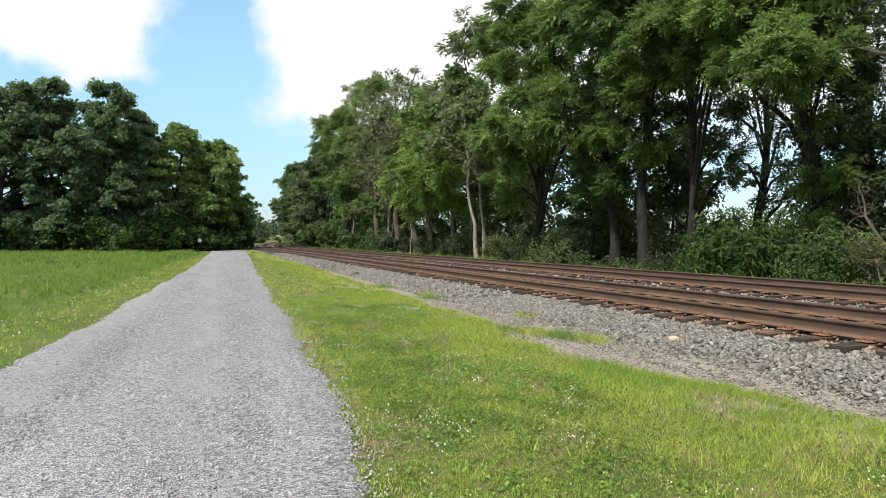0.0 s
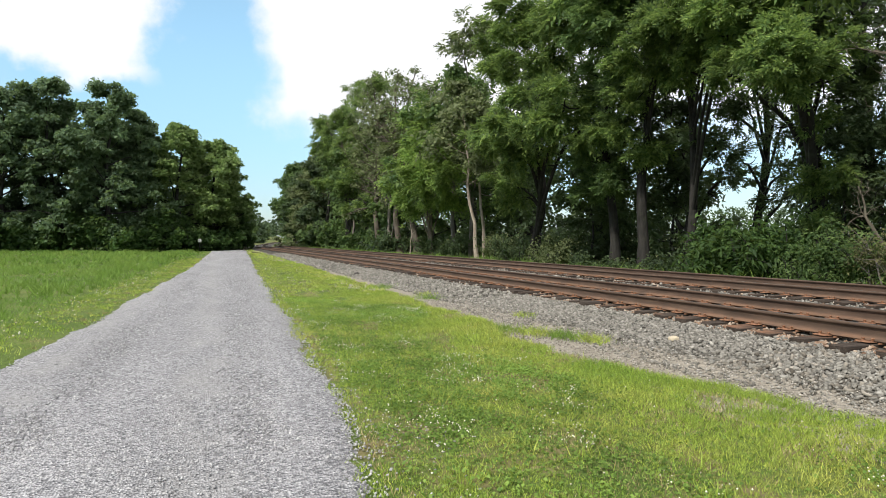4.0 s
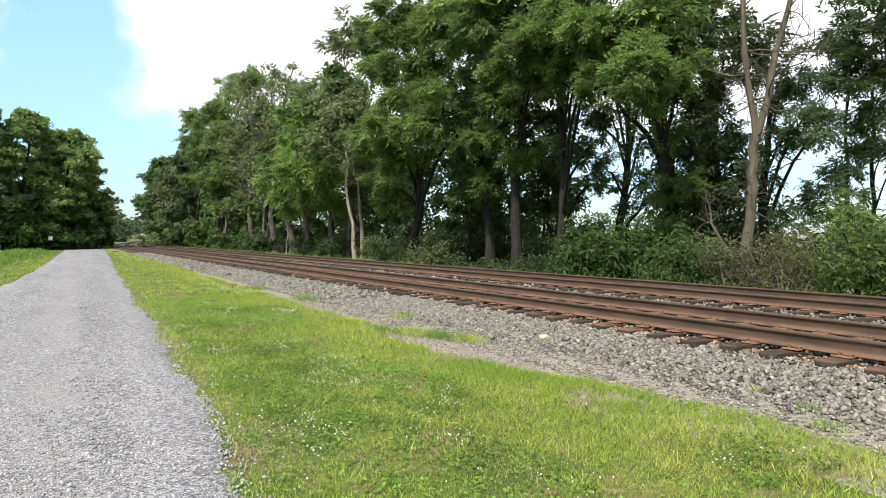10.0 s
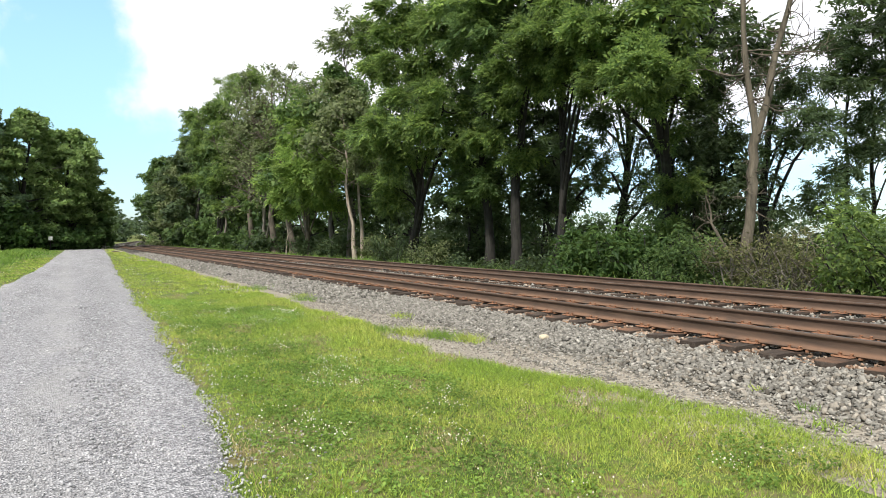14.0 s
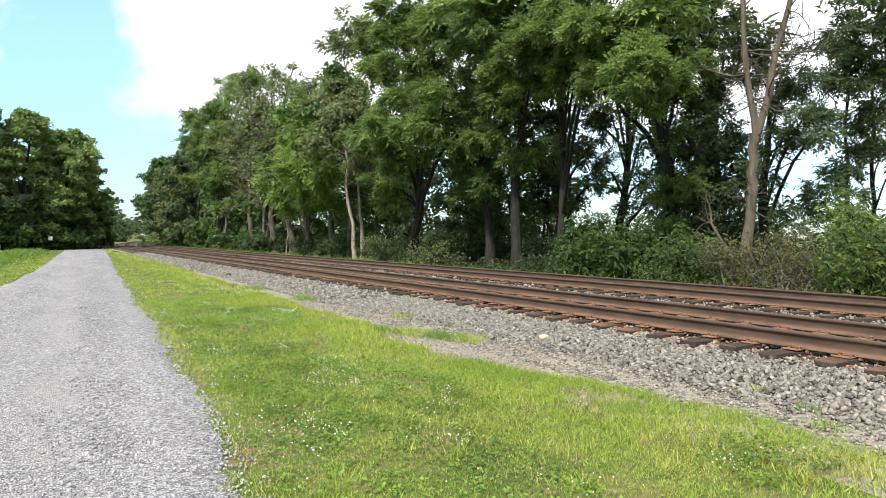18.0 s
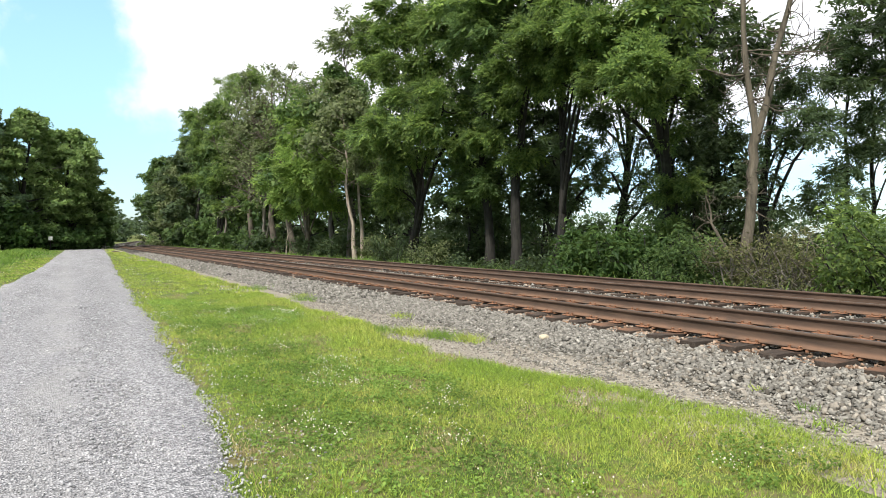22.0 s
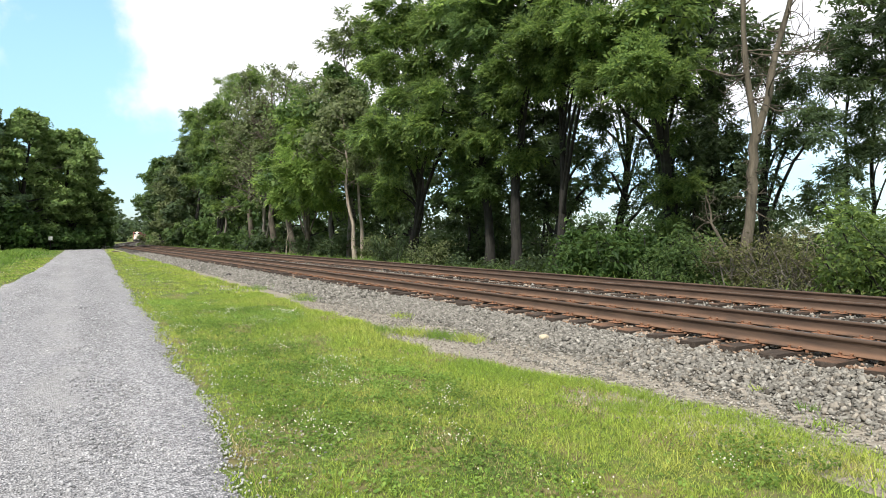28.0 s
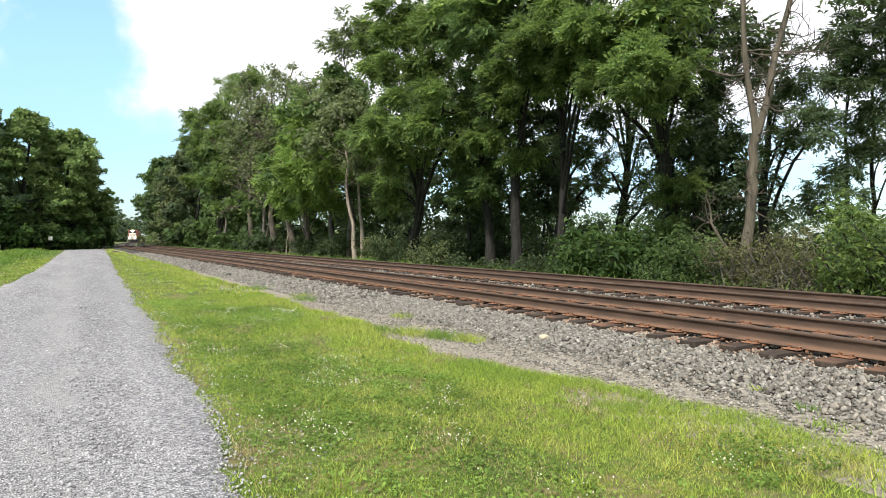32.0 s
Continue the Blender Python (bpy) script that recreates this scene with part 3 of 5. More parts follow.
def grow(rng, height, radius, base, spread, limbs=14, lean=(0.0, 0.0), twigs=5, bare=0.0, top=0.25, droop=0.0, limb_r=0.42, wob=0.011):
    """Wood of a tree as tubes, and the places at which its leaf clumps sit."""
    wood, tips = [], []
    n = 9
    trunk = np.linspace(0, 1, n + 1)[:, None] * np.array([lean[0], lean[1], height * 0.93])
    trunk[1:-1, :2] += np.cumsum(rng.normal(size=(n - 1, 2)) * height * wob, 0)
    s = np.linspace(0, 1, n + 1)
    rad = radius * (1 - 0.88 * s) + radius * 0.5 * np.exp(-s * 30)
    wood.append((trunk, rad, 9))
    for k in range(limbs):
        u = base + (0.97 - base) * ((k + rng.uniform(0.1, 0.9)) / limbs)
        q = np.array([np.interp(u, s, trunk[:, a]) for a in range(3)])
        r = np.interp(u, s, rad) * limb_r
        v = (u - base) / (1 - base)
        wide = spread * (0.55 + 0.45 * math.sin(math.pi * min(1, v * 0.8 + 0.22))) * (1 - (1 - top) * v ** 2.2) * rng.uniform(0.62, 1.22)
        az = k * 2.4 + rng.uniform(-0.5, 0.5)
        el = 0.12 + 0.75 * v + rng.uniform(-0.15, 0.2) - droop
        limb = crooked(rng, q, (math.cos(az) * math.cos(el), math.sin(az) * math.cos(el), math.sin(el)), wide, 5, 0.20, 0.05 - droop * 0.1)
        wood.append((limb, np.linspace(r, r * 0.22, 6), 5))
        for j in range(twigs):
            w = rng.uniform(0.3, 1.0)
            q2 = np.array([np.interp(w, np.linspace(0, 1, 6), limb[:, a]) for a in range(3)])
            d = limb[min(5, int(w * 5) + 1)] - limb[int(w * 4.99)]
            d = d / np.linalg.norm(d) + rng.normal(size=3) * 0.75
            tw = crooked(rng, q2, d, wide * rng.uniform(0.22, 0.5), 3, 0.2, 0.06 - droop * 0.2)
            wood.append((tw, np.linspace(r * 0.3, r * 0.08, 4), 3))
            if rng.random() > bare:
                tips.append((tw[-1], 1.0))
                tips.append((tw[2], 0.22))
        if rng.random() > bare:
            tips.append((limb[-1], 1.0))
            tips.append((limb[3], 0.25))
    if rng.random() > bare:
        tips.append((trunk[-1], 1.2))
    return wood, tips


def crown_arrays(rng, tips, leaves, clump, size, flat=0.5, up=0.8, aspect=0.5):
    """Leaves in clumps round the twigs."""
    at = np.array([t for t, _ in tips])
    w = np.array([x for _, x in tips])
    pick = rng.choice(len(at), leaves, p=w / w.sum())
    off = rng.normal(size=(leaves, 3))
    off /= np.linalg.norm(off, axis=1, keepdims=True)
    off *= (rng.random((leaves, 1)) ** 0.55) * clump * rng.uniform(0.65, 1.35, len(at))[pick][:, None]
    off[:, 2] *= flat
    off[:, 2] -= 0.40 * clump * (off[:, 0] ** 2 + off[:, 1] ** 2) / clump ** 2
    far = size >= 0.30
    return leaf_arrays(rng, at[pick] + off, size, up, 0.75, 0.8 if far else 0.40, off / clump * 0.8 + SUNWARD, far)


def frond_arrays(rng, at, way, length, pairs=5):
    """Feathered leaves: pairs of pointed leaflets along a drooping stalk, one triangle each."""
    n = len(at)
    nor = rng.normal(size=(n, 3)) * 0.45 + np.array([[0, 0, 0.55]]) + SUNWARD[None] * 1.3
    way = way / (np.linalg.norm(way, axis=1, keepdims=True) + 1e-9)
    side = np.cross(way, nor)
    side /= np.linalg.norm(side, axis=1, keepdims=True) + 1e-9
    size = length * rng.uniform(0.65, 1.25, (n, 1))
    tris = []
    for k in range(pairs + 1):
        u = (k + 0.6) / (pairs + 0.6)
        root = at + way * size * u - np.array([[0, 0, 0.22]]) * size * u * u
        leaf = size * (0.46 - 0.16 * u) * rng.uniform(0.8, 1.2, (n, 1))
        for s in ((-1, 1) if k < pairs else (0,)):
            d = way * (0.75 if s else 1.0) + side * s * 0.85 + rng.normal(size=(n, 3)) * 0.14
            d[:, 2] -= 0.22
            across = np.cross(d, np.cross(side, way) + rng.normal(size=(n, 3)) * 0.25)
            across /= np.linalg.norm(across, axis=1, keepdims=True) + 1e-9
            wide = across * leaf * 0.24
            tris.append(np.stack([root + d * leaf * 0.25 + wide, root + d * leaf * 0.25 - wide, root + d * leaf], 1))
    v = np.concatenate(tris, 0).reshape(-1, 3)
    return v, np.arange(len(v)).reshape(-1, 3)


def plant(name, label, category, group, at, wood, leaf_sets, bark, wood_name="trunk", crown_name="crown"):
    """A tree or bush: an Empty at its foot with its wood and its leaves."""
    ob = tagged(new(name), label, category, group)
    ob.location = at
    v, f = joined([tube(*w) for w in wood])
    part_of(wood_name, raw_mesh(wood_name, v, f, bark, True), ob)
    for v, f, m in leaf_sets:
        part_of(crown_name, raw_mesh(crown_name, v, f, m), ob)
    return ob


def climb(rng, ob, t, r, count):
    """Ivy on a trunk."""
    u = rng.random(count) ** 1.3 * 0.55
    c = np.stack([np.interp(u, np.linspace(0, 1, len(t)), t[:, a]) for a in range(3)], -1)
    a = rng.uniform(0, 2 * np.pi, count)
    rr = np.interp(u, np.linspace(0, 1, len(t)), r) + rng.uniform(0.0, 0.28, count) * (0.5 + np.sin(u * 40) ** 2)
    out = np.stack([np.cos(a), np.sin(a), np.zeros(count)], -1)
    v, f = leaf_arrays(rng, c + out * rr[:, None], 0.17, 0.2, 0.5, 0.8, out=out)
    part_of("ivy", raw_mesh("ivy", v, f, LEAF_DARK), ob, "dark ivy climbing the trunk")


def tree(seed, x, y, height, radius, base, spread, leaves, clump, size, leaf, bark=BARK, label="", group="trees along the railway", **kw):
    rng = np.random.default_rng(seed)
    wood, tips = grow(rng, height, radius, base, spread, **kw)
    sets = []
    if leaves and tips:
        sets.append((*crown_arrays(rng, tips, leaves, clump, size), leaf))
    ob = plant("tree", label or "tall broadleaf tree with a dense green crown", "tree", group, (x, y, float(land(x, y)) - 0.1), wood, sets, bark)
    return ob


def bush(seed, x, y, height, spread, leaves, size, leaf, bark=BARK_GREY, label="", group="bushes along the railway", stems=11, clump=0.42, lift=0.0, bare=0.0):
    rng = np.random.default_rng(seed)
    wood, tips = [], []
    for k in range(stems):
        a = rng.uniform(0, 2 * np.pi)
        el = rng.uniform(0.35, 1.4)
        d = np.array([math.cos(a) * math.cos(el) * spread / height, math.sin(a) * math.cos(el) * spread / height, math.sin(el)])
        L = height * rng.uniform(0.65, 1.05)
        st = crooked(rng, (rng.normal() * 0.15 * spread, rng.normal() * 0.15 * spread, 0), d, L, 5, 0.16, 0.03)
        wood.append((st, np.linspace(0.028, 0.008, 6) * (0.6 + 0.25 * height), 5))
        for j in range(5):
            w = rng.uniform(0.25, 1)
            q = np.array([np.interp(w, np.linspace(0, 1, 6), st[:, c]) for c in range(3)])
            tw = crooked(rng, q, rng.normal(size=3) + np.array([0, 0, 0.5]), spread * rng.uniform(0.2, 0.5), 3, 0.2)
            wood.append((tw, np.linspace(0.010, 0.004, 4), 3))
            if rng.random() > bare:
                tips += [(tw[-1], 1.0), (tw[1], 0.8)]
        tips.append((st[-1], 1.0))
    tips = [(np.maximum(t, (-9, -9, 0.15)), w) for t, w in tips]
    sets = [(*crown_arrays(rng, tips, leaves, clump, size, 0.75), leaf)]
    return plant("bush", label, "bush", group, (x, y, float(land(x, y)) - 0.03 + lift), wood, sets, bark, "branchwood", "foliage")


def beside(azimuth, x):
    """The place at x along a line of sight, given by its heading in degrees."""
    return x, x / math.tan(radians(azimuth))


# how high the crowns stand over the horizon, by heading: degrees, and height over distance
TOP_AT = (4.0, 5.0, 6.0, 7.4, 7.9, 8.8, 10.0, 11.6, 14.7, 17.0, 19.2, 19.8, 21.0)
TOP_RISE = (0.070, 0.118, 0.138, 0.144, 0.19, 0.216, 0.250, 0.278, 0.286, 0.286, 0.278, 0.33, 0.5)


def topped(x, y, most=99.0, reach=1.2):
    """The height of a tree at (x, y) whose crown just reaches the belt's outline."""
    az = math.degrees(math.atan2(x, y))
    dist = math.hypot(x, y)
    rise = min(float(np.interp(a, TOP_AT, TOP_RISE)) for a in (az, az - math.degrees(reach / dist))) if az > 7 else float(np.interp(az, TOP_AT, TOP_RISE))
    rise *= dist * math.cos(radians(az - 29.5))
    return min(most, (1.47 + rise - 1.3) / 0.93)


GREEN_TALL = "tall broadleaf tree with a dense mid-green crown beside the railway"
DULL = "tall tree with thin dull grey-green foliage and bare twigs"


def forked_tree(seed, x, y):
    """A half-dead tree: a leaning trunk that forks into two crooked stems, a dead arm low down, bare twigs."""
    rng = np.random.default_rng(seed)
    side = np.array([math.cos(radians(29.5)), -math.sin(radians(29.5)), 0.0])
    back = np.array([side[1], -side[0], 0.0])
    wood, tips = [], []

    def stem(start, end, bow, r0, r1, n=14, sides=9):
        u = np.linspace(0, 1, n)[:, None]
        p = (1 - u) * np.array([start]) + u * np.array([end])
        out = bow * np.sin(math.pi * u[:, 0]) + np.where((u[:, 0] > 0) & (u[:, 0] < 1), rng.normal(size=n) * 0.030, 0)
        p = side[None] * (p[:, :1] + out[:, None]) + back[None] * (p[:, 1:2] + np.cumsum(rng.normal(size=(n, 1)) * 0.03, 0) * np.minimum(u * 4, 1)) + np.array([0, 0, 1.0])[None] * p[:, 2:3]
        r = np.linspace(r0, r1, n) * rng.uniform(0.90, 1.12, n)
        wood.append((p, r, sides))
        return p, r

    p, r = stem((0, 0, 0), (0.38, 0.1, 4.85), 0.05, 0.165, 0.130)
    r[0] *= 1.35
    left = stem((0.38, 0.1, 4.6), (0.22, -0.6, 16.0), -0.28, 0.100, 0.02, 18, 7)
    right = stem((0.38, 0.1, 4.6), (2.6, 0.9, 15.4), 0.05, 0.105, 0.02, 18, 7)
    low = stem((0.05, 0.0, 0.9), (-0.92, -0.2, 3.1), -0.20, 0.07, 0.02, 9, 7)
    for (q, rad), first, count, length in ((left, 1, 50, 2.4), (right, 2, 40, 2.1), (low, 4, 8, 1.1), ((p, r), 7, 10, 0.9)):
        for _ in range(count):
            k = int(rng.integers(first, len(q)))
            a = rng.uniform(0, 2 * np.pi)
            limb = crooked(rng, q[k], (math.cos(a), math.sin(a), rng.uniform(-0.2, 0.7)), length * rng.uniform(0.35, 1.1), 6, 0.22, 0.03)
            thick = min(0.026, rad[k] * 0.4)
            wood.append((limb, np.linspace(thick, thick * 0.22, 7), 5))
            for _ in range(5):
                j = int(rng.integers(1, 6))
                tw = crooked(rng, limb[j], limb[j + 1] - limb[j] + rng.normal(size=3) * 0.25, length * rng.uniform(0.12, 0.4), 4, 0.25, 0.02)
                wood.append((tw, np.linspace(thick * 0.5, thick * 0.2, 5), 3))
                if q[k][2] > 9.5 and rng.random() < 0.4:
                    tips.append((tw[-1], 1.0))
    sets = [(*crown_arrays(rng, tips, 1800, 0.5, 0.22), LEAF_MID)]
    return plant("tree", "half-dead tree with a bare forked tan trunk and few leaves", "tree", "trees along the railway", (x, y, float(land(x, y)) - 0.1), wood, sets, BARK_TAN)


x, y = beside(53.7, 17.2)
forked_tree(101, x, y)
def bough_tree(seed, x, y, height, radius, leaf, bark, label, boughs, ivy=0, fill=520):
    """A tree whose main boughs stand where they are given, from its foot: east, north, height, reach; more crown above."""
    rng = np.random.default_rng(seed)
    n = 12
    s = np.linspace(0, 1, n + 1)
    trunk = s[:, None] * np.array([rng.normal() * 0.4, rng.normal() * 0.4, height * 0.92])
    trunk[2:-1, :2] += np.cumsum(rng.normal(size=(n - 2, 2)) * height * 0.007, 0)
    rad = radius * (1 - 0.86 * s) + radius * 0.45 * np.exp(-s * 34)
    wood, parts = [(trunk, rad, 10)], []
    far = min(max(1.0, math.hypot(x, y) / 24), 2.3)
    high = max(b[2] for b in boughs)
    more = []
    while len(more) < 1.1 * (height - high - 1):
        u = rng.uniform(0, 1)
        z = high + 0.6 + (height - high - 1.2) * u
        a, d = rng.uniform(0, 2 * np.pi), rng.uniform(0.4, 3.4) * (1 - 0.55 * u)
        more.append((d * math.cos(a), d * math.sin(a), z, rng.uniform(0.9, 1.5)))
    for k, (dx, dy, z, r) in enumerate(list(boughs) + more):
        end = np.array([dx, dy, z - 0.25 * r])
        flat = math.hypot(dx, dy)
        start_z = min(max(1.2, z - rng.uniform(0.35, 0.95) * flat - 0.5), height * 0.86)
        at = np.array([np.interp(start_z, trunk[:, 2], trunk[:, c]) for c in range(3)])
        thick = min(np.interp(start_z, trunk[:, 2], rad) * 0.5, 0.03 + 0.022 * flat + 0.02 * r)
        u = np.linspace(0, 1, 8)[:, None]
        limb = at + (end - at) * u + np.array([0, 0, 0.16 * flat]) * np.sin(math.pi * u) + np.cumsum(rng.normal(size=(8, 3)) * 0.05, 0) * np.minimum(u * 3, 1)
        wood.append((limb, np.linspace(thick, thick * 0.35, 8), 6))
        for _ in range(6):
            tw = crooked(rng, limb[int(rng.integers(4, 8))], rng.normal(size=3) * (1, 1, 0.5) + (0, 0, 0.3), r * rng.uniform(0.6, 1.1), 4, 0.25)
            wood.append((tw, np.linspace(thick * 0.32, 0.008, 5), 4))
        shown = k < len(boughs)
        size = 0.36 * far * (1.0 if shown else 2.0)
        count = int((fill if shown else 330) * (r * 0.36 / size) ** 2)
        knots = rng.normal(size=(11, 3))
        knots = knots / np.linalg.norm(knots, axis=1, keepdims=True) * rng.uniform(0.3, 1.15, (11, 1)) * (1, 1, 0.66)
        d = rng.normal(size=(count, 3))
        d = d / np.linalg.norm(d, axis=1, keepdims=True) * rng.random((count, 1)) ** 0.5
        off = knots[rng.integers(11, size=count)] + d * (0.36, 0.36, 0.20)
        way = off * (1, 1, 0.4) + rng.normal(size=(count, 3)) * 0.5 + SUNWARD * (0.8, 0.8, 0)
        way[:, 2] -= 0.18
        parts.append(frond_arrays(rng, np.array([dx, dy, z]) + off * r, way, size))
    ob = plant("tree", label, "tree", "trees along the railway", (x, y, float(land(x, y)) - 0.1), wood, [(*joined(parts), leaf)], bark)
    if ivy:
        climb(rng, ob, trunk, rad, ivy)
    return ob


IVY_CLAD = "thick ivy-clad walnut tree with a spreading fresh-green crown"
WALNUT = "tall walnut tree with feathery mid-green boughs beside the railway"
SHADED = "tall tree in the shade of the belt, its leaf colour darkened as shade"
OPEN = "dark-leaved tree with an open crown against the sky"
THIN = "thin tree with an airy open crown"
FRESH = "broadleaf tree with a fresh bright-green crown"
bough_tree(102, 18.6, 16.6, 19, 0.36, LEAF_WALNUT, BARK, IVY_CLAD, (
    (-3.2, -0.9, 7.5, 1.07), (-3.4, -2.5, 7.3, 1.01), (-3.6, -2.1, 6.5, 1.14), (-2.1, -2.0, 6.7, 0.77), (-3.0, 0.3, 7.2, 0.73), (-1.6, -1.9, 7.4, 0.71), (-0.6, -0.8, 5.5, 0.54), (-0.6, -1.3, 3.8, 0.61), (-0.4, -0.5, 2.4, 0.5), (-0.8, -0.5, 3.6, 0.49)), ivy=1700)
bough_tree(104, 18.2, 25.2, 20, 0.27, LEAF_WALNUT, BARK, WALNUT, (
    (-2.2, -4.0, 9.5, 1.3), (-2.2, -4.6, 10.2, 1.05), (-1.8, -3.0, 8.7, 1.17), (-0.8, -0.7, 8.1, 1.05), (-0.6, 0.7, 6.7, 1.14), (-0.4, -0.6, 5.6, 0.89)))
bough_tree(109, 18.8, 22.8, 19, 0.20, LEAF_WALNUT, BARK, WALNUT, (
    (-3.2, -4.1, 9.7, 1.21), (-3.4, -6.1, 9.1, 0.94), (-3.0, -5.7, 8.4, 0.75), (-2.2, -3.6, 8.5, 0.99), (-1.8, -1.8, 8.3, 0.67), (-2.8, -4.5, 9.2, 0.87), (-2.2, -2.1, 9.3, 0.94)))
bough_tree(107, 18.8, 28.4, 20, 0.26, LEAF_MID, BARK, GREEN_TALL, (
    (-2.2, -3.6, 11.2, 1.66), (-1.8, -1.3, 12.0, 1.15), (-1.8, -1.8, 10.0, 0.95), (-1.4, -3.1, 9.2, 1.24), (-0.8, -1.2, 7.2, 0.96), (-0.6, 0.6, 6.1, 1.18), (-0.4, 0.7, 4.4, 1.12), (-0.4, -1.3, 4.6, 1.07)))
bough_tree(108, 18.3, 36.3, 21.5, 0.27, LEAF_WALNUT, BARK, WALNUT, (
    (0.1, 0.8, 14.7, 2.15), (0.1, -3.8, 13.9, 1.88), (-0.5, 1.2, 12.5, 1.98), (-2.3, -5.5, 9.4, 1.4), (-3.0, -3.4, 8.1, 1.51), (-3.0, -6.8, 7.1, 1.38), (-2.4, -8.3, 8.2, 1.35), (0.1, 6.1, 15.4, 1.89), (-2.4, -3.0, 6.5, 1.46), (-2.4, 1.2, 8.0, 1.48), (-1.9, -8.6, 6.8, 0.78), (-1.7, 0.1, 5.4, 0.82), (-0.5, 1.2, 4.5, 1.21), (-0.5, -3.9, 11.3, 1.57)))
bough_tree(118, 19.0, 48.4, 19, 0.20, LEAF_GREY, BARK_GREY, DULL, fill=330, boughs=(
    (-1.0, -2.9, 17.5, 1.58), (-1.0, -0.5, 16.5, 1.0), (-1.4, -1.6, 9.9, 1.65), (-1.4, -4.7, 7.8, 1.46), (-1.0, 0.7, 12.5, 1.55), (-0.8, -3.6, 10.9, 1.26)))
bough_tree(112, 17.4, 53.2, 14, 0.20, LEAF_BRIGHT, BARK_TAN, FRESH, (
    (-0.4, 1.4, 12.4, 1.59), (-1.6, -5.5, 8.2, 1.82), (-1.8, 1.6, 7.6, 1.76), (-2.2, -5.7, 6.5, 1.97), (-1.4, -8.8, 6.7, 1.3), (-0.8, 1.7, 10.1, 1.39), (-0.6, -3.0, 10.3, 1.37), (-0.6, 3.7, 5.2, 1.93), (-0.4, -3.2, 4.8, 1.63), (-1.2, 7.4, 6.9, 1.29)))
# trees behind the front row; their darker leaf colour paints the belt's shade
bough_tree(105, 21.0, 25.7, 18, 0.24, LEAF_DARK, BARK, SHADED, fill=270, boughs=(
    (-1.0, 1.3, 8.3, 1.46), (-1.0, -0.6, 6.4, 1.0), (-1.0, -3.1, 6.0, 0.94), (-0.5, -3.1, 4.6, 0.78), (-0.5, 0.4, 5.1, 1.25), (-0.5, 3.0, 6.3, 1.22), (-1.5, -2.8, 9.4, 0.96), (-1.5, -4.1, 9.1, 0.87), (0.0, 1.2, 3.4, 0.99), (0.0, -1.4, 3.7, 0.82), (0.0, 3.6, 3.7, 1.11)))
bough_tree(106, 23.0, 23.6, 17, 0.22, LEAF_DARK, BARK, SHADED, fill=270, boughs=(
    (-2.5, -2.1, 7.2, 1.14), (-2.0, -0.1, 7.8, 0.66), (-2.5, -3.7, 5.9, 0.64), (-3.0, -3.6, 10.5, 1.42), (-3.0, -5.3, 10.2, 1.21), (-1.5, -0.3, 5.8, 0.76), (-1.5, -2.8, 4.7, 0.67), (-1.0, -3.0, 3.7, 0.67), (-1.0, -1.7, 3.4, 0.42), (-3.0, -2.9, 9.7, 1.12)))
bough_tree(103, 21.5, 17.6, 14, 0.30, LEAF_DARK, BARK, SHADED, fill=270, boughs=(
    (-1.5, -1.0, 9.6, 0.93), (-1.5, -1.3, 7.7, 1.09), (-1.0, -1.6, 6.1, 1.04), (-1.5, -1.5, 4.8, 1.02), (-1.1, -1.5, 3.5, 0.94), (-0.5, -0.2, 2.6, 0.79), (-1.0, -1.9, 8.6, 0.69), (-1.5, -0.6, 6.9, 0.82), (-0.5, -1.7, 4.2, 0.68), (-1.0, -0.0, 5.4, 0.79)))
bough_tree(123, 20.4, 14.1, 9.2, 0.20, LEAF_DARK, BARK, OPEN, fill=300, boughs=(
    (-0.9, -1.6, 6.9, 0.69), (-0.8, -1.2, 6.3, 0.61), (-1.2, -2.3, 5.6, 0.74), (-0.6, -2.2, 8.0, 0.61), (-0.8, -0.9, 4.9, 0.57), (-1.0, -1.6, 5.2, 0.6), (-0.6, -0.5, 4.0, 0.41), (-1.2, -2.9, 5.0, 0.5), (-0.4, -0.8, 3.0, 0.37), (-0.4, 0.0, 7.5, 0.73)))
bough_tree(131, 25.0, 13.7, 10.2, 0.11, LEAF_DARK, BARK, THIN, fill=280, boughs=(
    (-1.5, -0.6, 7.8, 0.85), (-1.5, -0.7, 9.0, 0.86), (-2.5, -0.6, 3.4, 0.85), (-1.5, -0.6, 4.6, 0.6), (-2.0, -0.5, 4.1, 0.5), (-2.4, -0.3, 3.0, 0.45), (-2.0, -0.3, 7.4, 0.61)))
bough_tree(132, 25.5, 13.4, 10.4, 0.11, LEAF_DARK, BARK, THIN, fill=280, boughs=(
    (-1.0, -0.5, 8.2, 0.97), (-1.0, -0.7, 5.2, 0.86), (-1.0, -0.8, 9.3, 1.07), (-1.0, -0.8, 6.5, 0.72), (-1.0, -0.3, 6.2, 0.67), (-1.0, -1.4, 7.4, 1.19), (-1.0, -1.6, 4.9, 0.94)))
